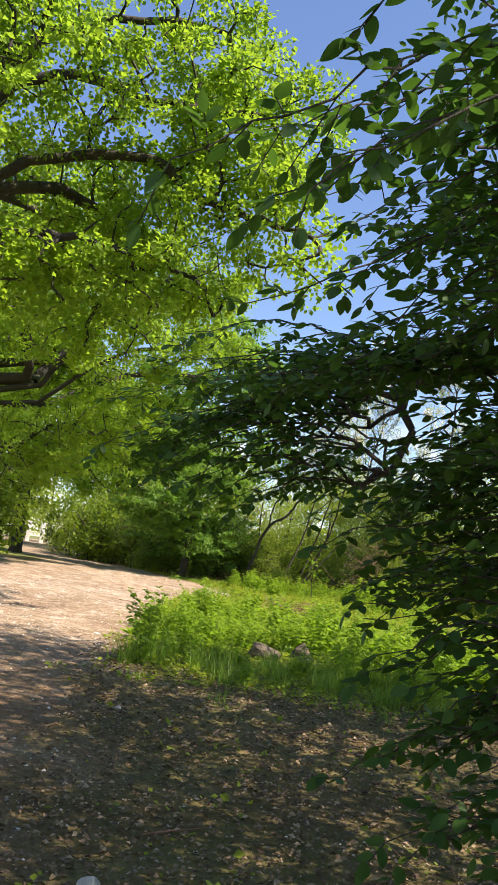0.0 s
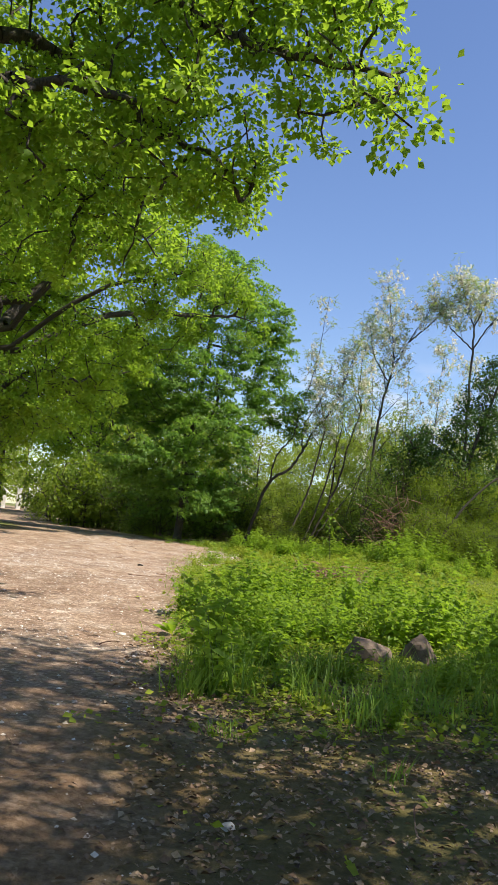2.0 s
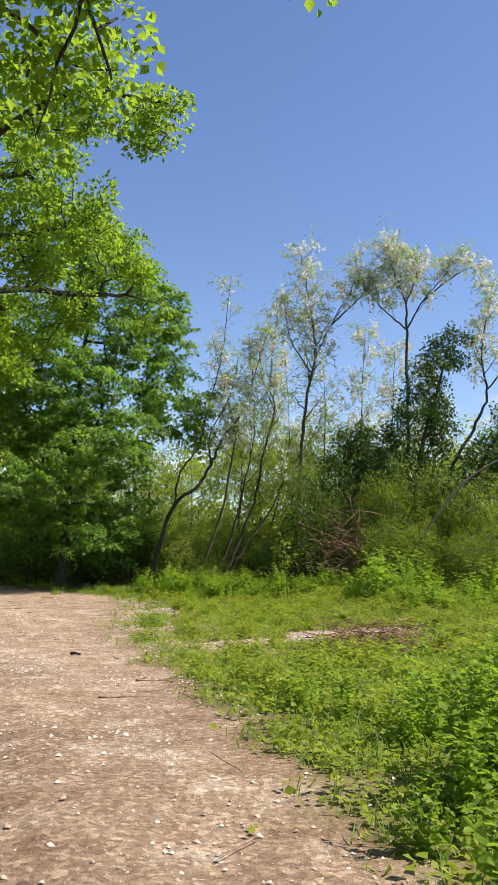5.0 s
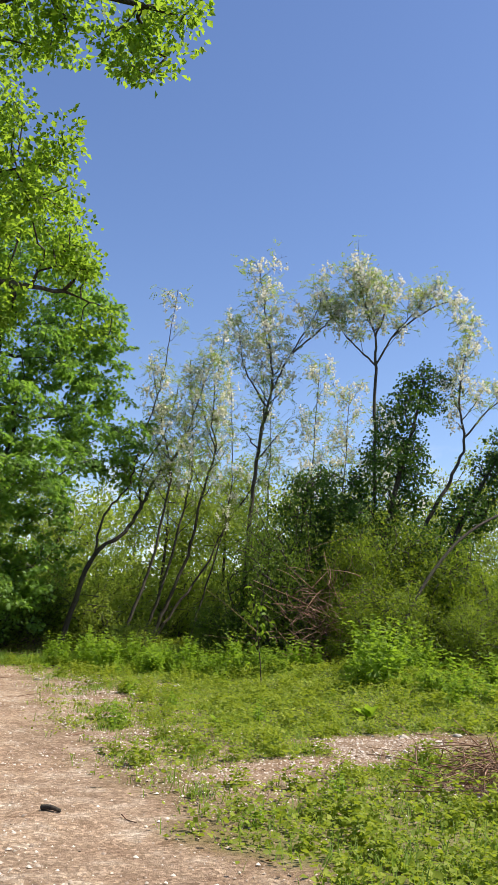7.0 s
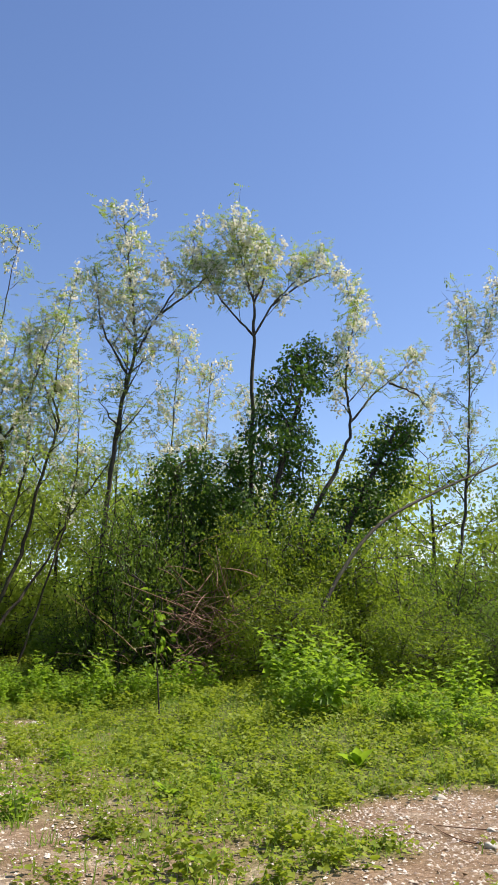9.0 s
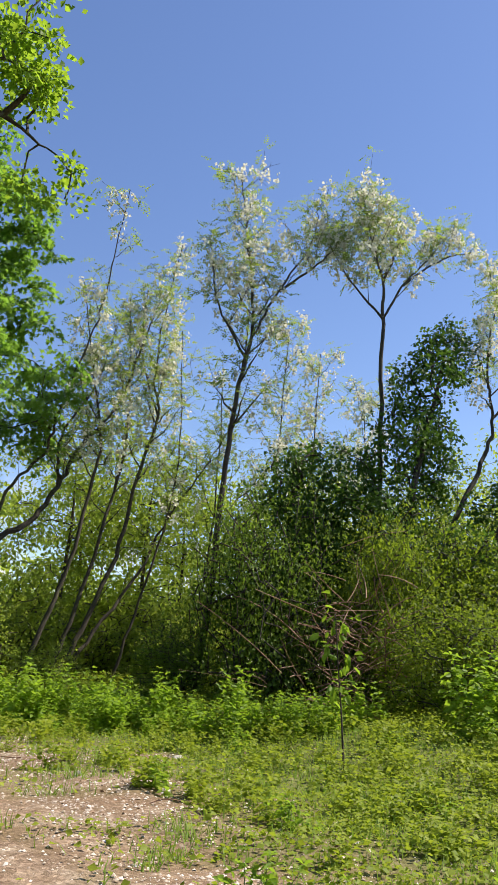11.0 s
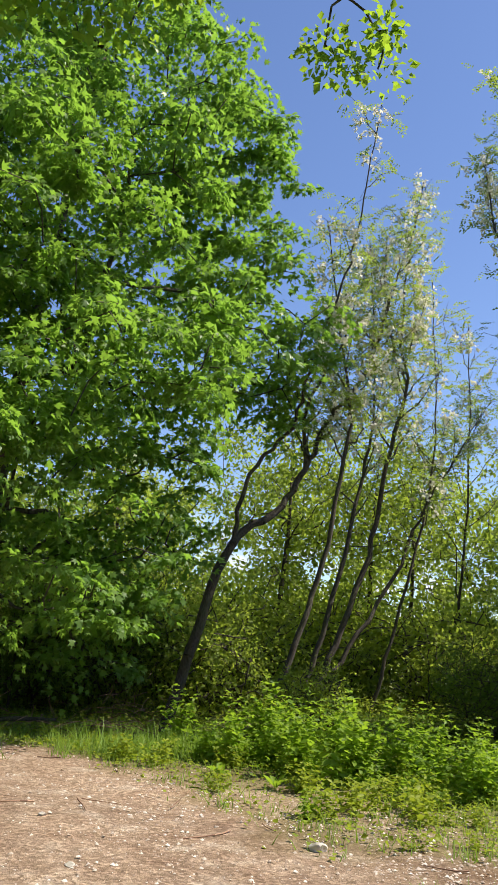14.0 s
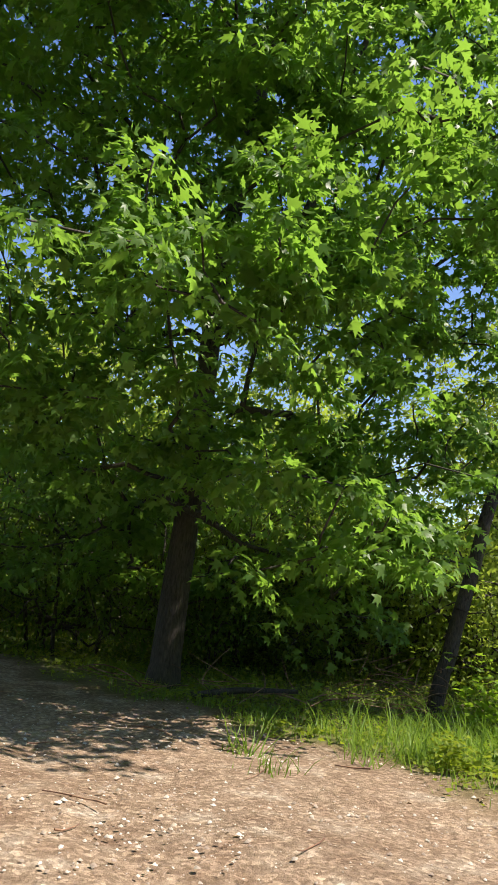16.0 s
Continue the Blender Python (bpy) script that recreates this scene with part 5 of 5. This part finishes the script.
ivy_tree(131, (8.2, 35.6), [(8.5, 35.6, 2.5), (8.9, 35.6, 5), (9.5, 35.6, 7), (10.0, 35.6, 8.8)],
         [((8.2, 35.8, 3.4), (1.9, 1.4, 2.0)), ((8.7, 35.7, 5.8), (0.95, 0.9, 1.5)), ((9.3, 35.6, 7.5), (0.8, 0.8, 1.3)), ((10.2, 35.6, 8.7), (0.9, 0.8, 0.65)), ((9.6, 35.6, 6.3), (0.55, 0.6, 1.4)), ((7.5, 35.8, 4.8), (0.8, 0.8, 1.2))], 330)
ivy_tree(132, (9.0, 34.5), [(9.6, 34.5, 2.5), (10.4, 34.5, 4.4), (11.4, 34.5, 6.0), (12.2, 34.5, 7.2)],
         [((9.5, 34.5, 3.2), (1.3, 1.2, 1.3)), ((10.6, 34.5, 4.7), (0.8, 0.8, 0.7)), ((11.4, 34.5, 5.8), (0.7, 0.7, 0.8)), ((12.1, 34.5, 6.8), (0.7, 0.7, 0.6))], 170)
ivy_tree(133, (6.6, 37.2), [(6.7, 37.2, 2.5), (6.9, 37.2, 4.6)], [((6.8, 37.2, 3.6), (1.3, 1.2, 1.9)), ((7.2, 37.2, 5.2), (0.9, 0.9, 0.9))], 120)


def arcs(rng, n, centre, spread, length, r, rise):
    """Loose bowed twigs as arrays."""
    a, b, ra = [], [], []
    for _ in range(n):
        p = np.array(centre) + rng.normal(0, 1, 3) * np.array(spread)
        p[2] = max(p[2], gz(p[0], p[1]) + 0.02)
        az, l = rng.uniform(0, 6.28), length * rng.uniform(0.5, 1.3)
        d = np.array((math.cos(az), math.sin(az), rng.normal(rise, 0.35)))
        bow = rng.normal(0, 0.25, 3) - np.array((0, 0, 0.2))
        rr = r * rng.uniform(0.5, 1.4)
        prev = p
        for k in range(1, 6):
            f = k / 5
            q = p + d * l * f + bow * l * f * f
            q[2] = max(q[2], gz(q[0], q[1]) + 0.01)
            a.append(prev), b.append(q), ra.append(rr * (1.1 - 0.6 * f))
            prev = q
    ra = np.array(ra)
    return tubes(np.array(a), np.array(b), ra, ra * 0.9, 4)


rng = R(141)
tagged(new("dead_bramble", mesh_np("dead_bramble", *join([arcs(rng, 130, (5.75, 33.7, 1.7), (0.5, 0.35, 0.6), 0.9, 0.011, 0.5), arcs(rng, 60, (5.2, 33.6, 0.9), (0.6, 0.4, 0.3), 0.8, 0.009, 0.2)]), TWIG)),
       "tangle of dead brown bramble canes in the thicket", "bramble", kind="stuff")
tagged(new("brush_pile", mesh_np("brush_pile", *join([arcs(rng, 400, (1.75, 21.95, 0.30), (0.42, 0.28, 0.12), 0.36, 0.006, 0.05), arcs(rng, 60, (2.8, 23.2, 0.12), (0.7, 0.5, 0.04), 0.6, 0.006, 0.0)]), TWIG)),
       "low heap of cut brown branches on bare earth", "brush pile", kind="stuff")
tagged(new("brushwood", mesh_np("brushwood", *join([arcs(rng, 60, (-0.1, 39.8, 0.6), (0.4, 0.25, 0.15), 0.45, 0.006, 0.15), arcs(rng, 40, (-1.5, 40.2, 0.4), (0.8, 0.25, 0.06), 0.6, 0.007, 0.05)]), TWIG)),
       "grey-brown cut branches lying under the maple", "brushwood", kind="stuff")
tagged(new("fallen_twigs", mesh_np("fallen_twigs", *join([arcs(rng, 60, (-2.4, 34, 0.0), (1.8, 5.5, 0.0), 0.35, 0.006, 0.0), arcs(rng, 30, (0.4, 8, 0.0), (1.6, 2.5, 0.0), 0.3, 0.005, 0.0), arcs(rng, 24, (-1.4, 20, 0.0), (1.2, 4, 0.0), 0.3, 0.006, 0.0)]), TWIG)),
       "thin dry twigs lying on the track", "twigs", kind="stuff")


def rod(name, line, r0, r1, material, label, category):
    line = curve_through(line, 6)
    return tagged(new(name, mesh_np(name, *pipe(line, np.linspace(r0, r1, len(line))), material, True)), label, category)


rod("leaning_stem", [(6.3, 32.0, gz(6.3, 32.0)), (7.0, 32.0, 1.7), (7.8, 32.0, 2.9), (8.9, 32.0, 3.95), (10.7, 32.0, 4.85), (12.8, 32.0, 5.75), (14.2, 32.0, 6.5)], 0.05, 0.018, BARK_LOCUST, "bare leaning stem across the thicket", "tree")
rod("log", [(-2.46, 21.92, gz(-2.46, 21.92) + 0.022), (-2.41, 21.86, gz(-2.41, 21.86) + 0.03), (-2.35, 21.79, gz(-2.35, 21.79) + 0.016)], 0.022, 0.013, BARK_OAK, "short dark piece of wood on the track", "log")
rod("log", [(-2.2, 40.2, gz(-2.2, 40.2) + 0.04), (-1.7, 40.1, gz(-1.7, 40.1) + 0.12), (-1.0, 40.2, gz(-1.0, 40.2) + 0.12)], 0.04, 0.025, BARK_MAPLE, "pale dead branch lying under the maple", "log")


def rock(seed, at, size, label, material=STONE):
    """A rough stone: an uneven, flattened ball."""
    rng = R(seed)
    bm = bmesh.new()
    bmesh.ops.create_icosphere(bm, subdivisions=3, radius=1.0)
    k = rng.normal(0, 1, (9, 3))
    k /= np.linalg.norm(k, axis=1, keepdims=True)
    c = rng.uniform(0.5, 0.78, 9)
    for v in bm.verts:
        d = np.array(v.co)
        for q, lim in zip(k, c):
            d = d - q * max(0.0, float(d @ q) - lim)
        d = d * (1 + 0.06 * noise.noise(Vector(d * 3.0) + Vector((seed, 0, 0)))) * 1.25
        v.co = Vector((d[0] * size[0], d[1] * size[1], d[2] * size[2]))
    me = bpy.data.meshes.new("rock")
    bm.to_mesh(me)
    bm.free()
    me.materials.append(material)
    ob = new("rock", me)
    x, y = at
    ob.matrix_basis = pose(x, y, gz(x, y) + size[2] * 0.22, 0, 0, seed * 40)
    return tagged(ob, label, "rock", "stones in the weeds")


rock(1, (0.45, 11.5), (0.27, 0.2, 0.17), "rough brown boulder among the weeds")
rock(2, (1.0, 11.62), (0.2, 0.17, 0.22), "square grey-brown boulder among the weeds")
PALE = plain_mat("pale_limestone", (0.5, 0.45, 0.39), (0.74, 0.7, 0.64), 14, 0.9, 0.4, 0.01)
for k, (x, y, s) in enumerate([(-0.55, 3.95, 0.05), (-0.87, 33.25, 0.09), (-2.75, 33.0, 0.035), (2.72, 25.28, 0.06), (2.9, 24.7, 0.07), (2.1, 24.2, 0.05), (1.7, 23.9, 0.05), (3.4, 25.0, 0.06), (1.87, 32.5, 0.07),
                               (-1.78, 11.6, 0.04), (-0.9, 7.3, 0.04), (0.0, 31.2, 0.06), (0.3, 30.0, 0.05), (-2.6, 34.3, 0.03), (-3.0, 34.9, 0.025)]):
    rock(10 + k, (x, y), (s, s * 0.75, s * 0.5), "small pale limestone lying on the ground", PALE)


def sapling():
    rng = R(151)
    x, y = 3.05, 30.8
    thing = empty("sapling", Matrix.Translation((x, y, gz(x, y) - 0.02)), "thin young tree with a few leaves in the weeds", "plant")
    line = curve_through([(0, 0, 0), (-0.06, 0, 0.6), (-0.14, 0, 1.2), (-0.2, 0, 1.75)], 4)
    r = np.linspace(0.014, 0.005, len(line))
    part_np("stem", mesh_np("stem", *pipe(line, r, 6), BARK_LOCUST, True), thing)
    ends = line[7:] + rng.normal(0, 0.05, line[7:].shape)
    part_np("foliage", mesh_np("foliage", *foliage(rng, ends, 9, 0.12, 0.13, oval(0.6), 1.0, 0.5), WEED_LEAF), thing)


sapling()


def dock(x, y, n, size, seed):
    """A rosette of broad ground leaves."""
    rng = R(seed)
    thing = empty("dock_plant", Matrix.Translation((x, y, gz(x, y))), "broad-leaved green rosette at the track's edge", "plant", "broad-leaved rosettes")
    leaf = oval(0.55, 0.12)
    me = mesh_np("leaf", leaf[0], [i for f in leaf[1] for i in f], [len(f) for f in leaf[1]], WEED_LEAF)
    for k in range(n):
        m = pose(0, 0, 0.02, 0, 0, k * 137 + rng.uniform(-20, 20)) @ pose(0, 0.01, 0, rng.uniform(15, 60)) @ Matrix.Scale(size * rng.uniform(0.7, 1.2), 4)
        part_np("leaf", me, thing, at=m)


for k, (x, y, n, s) in enumerate([(-1.34, 11.93, 7, 0.2), (-0.95, 11.75, 6, 0.16), (-0.3, 24.6, 6, 0.13), (0.6, 26.5, 6, 0.16), (-0.2, 36.3, 7, 0.17), (0.1, 35.6, 6, 0.15), (3.0, 26.6, 7, 0.24)]):
    dock(x, y, n, s, 160 + k)


# ---- gate at the far bend ----
def box_part(name, size, at, material, parent, bevel=0.02):
    bm = bmesh.new()
    bmesh.ops.create_cube(bm, size=1.0)
    bmesh.ops.scale(bm, vec=size, verts=bm.verts)
    bmesh.ops.bevel(bm, geom=bm.edges[:], offset=min(bevel, min(size) * 0.3), segments=2, affect="EDGES")
    bmesh.ops.translate(bm, vec=at, verts=bm.verts)
    return part(name, bm, material, parent)


def gate():
    x, y = -17.0, 76.0
    z = gz(x, y)
    for px, py in ((-17.1, 75.6), (-18.6, 76.6)):
        post = empty("gate_post", pose(px, py, gz(px, py), 0, 0, 20), "white painted square gate post", "gate post", "gate posts")
        box_part("shaft", (0.36, 0.36, 1.75), (0, 0, 0.87), WHITE_PAINT, post)
        box_part("cap", (0.44, 0.44, 0.10), (0, 0, 1.80), WHITE_PAINT, post)
    g = empty("metal_gate", pose(-15.9, 77.4, gz(-15.9, 77.4), 0, 0, -12), "grey metal barrier between the gate posts", "gate")
    for k in range(4):
        box_part("rail", (2.0, 0.05, 0.05), (0, 0, 0.35 + 0.3 * k), GREY_METAL, g, 0.01)
    for sx in (-0.95, 0, 0.95):
        box_part("upright", (0.09, 0.09, 1.45), (sx, 0, 0.72), GREY_METAL, g, 0.01)
    fence = empty("fence", pose(-12.5, 79.5, gz(-12.5, 79.5), 0, 0, -10), "low wooden fence with pale posts beside the road", "fence")
    for k in range(7):
        box_part("post", (0.09, 0.09, 1.2), (-3 + k, 0, 0.58), BARK_MAPLE, fence, 0.015)


gate()
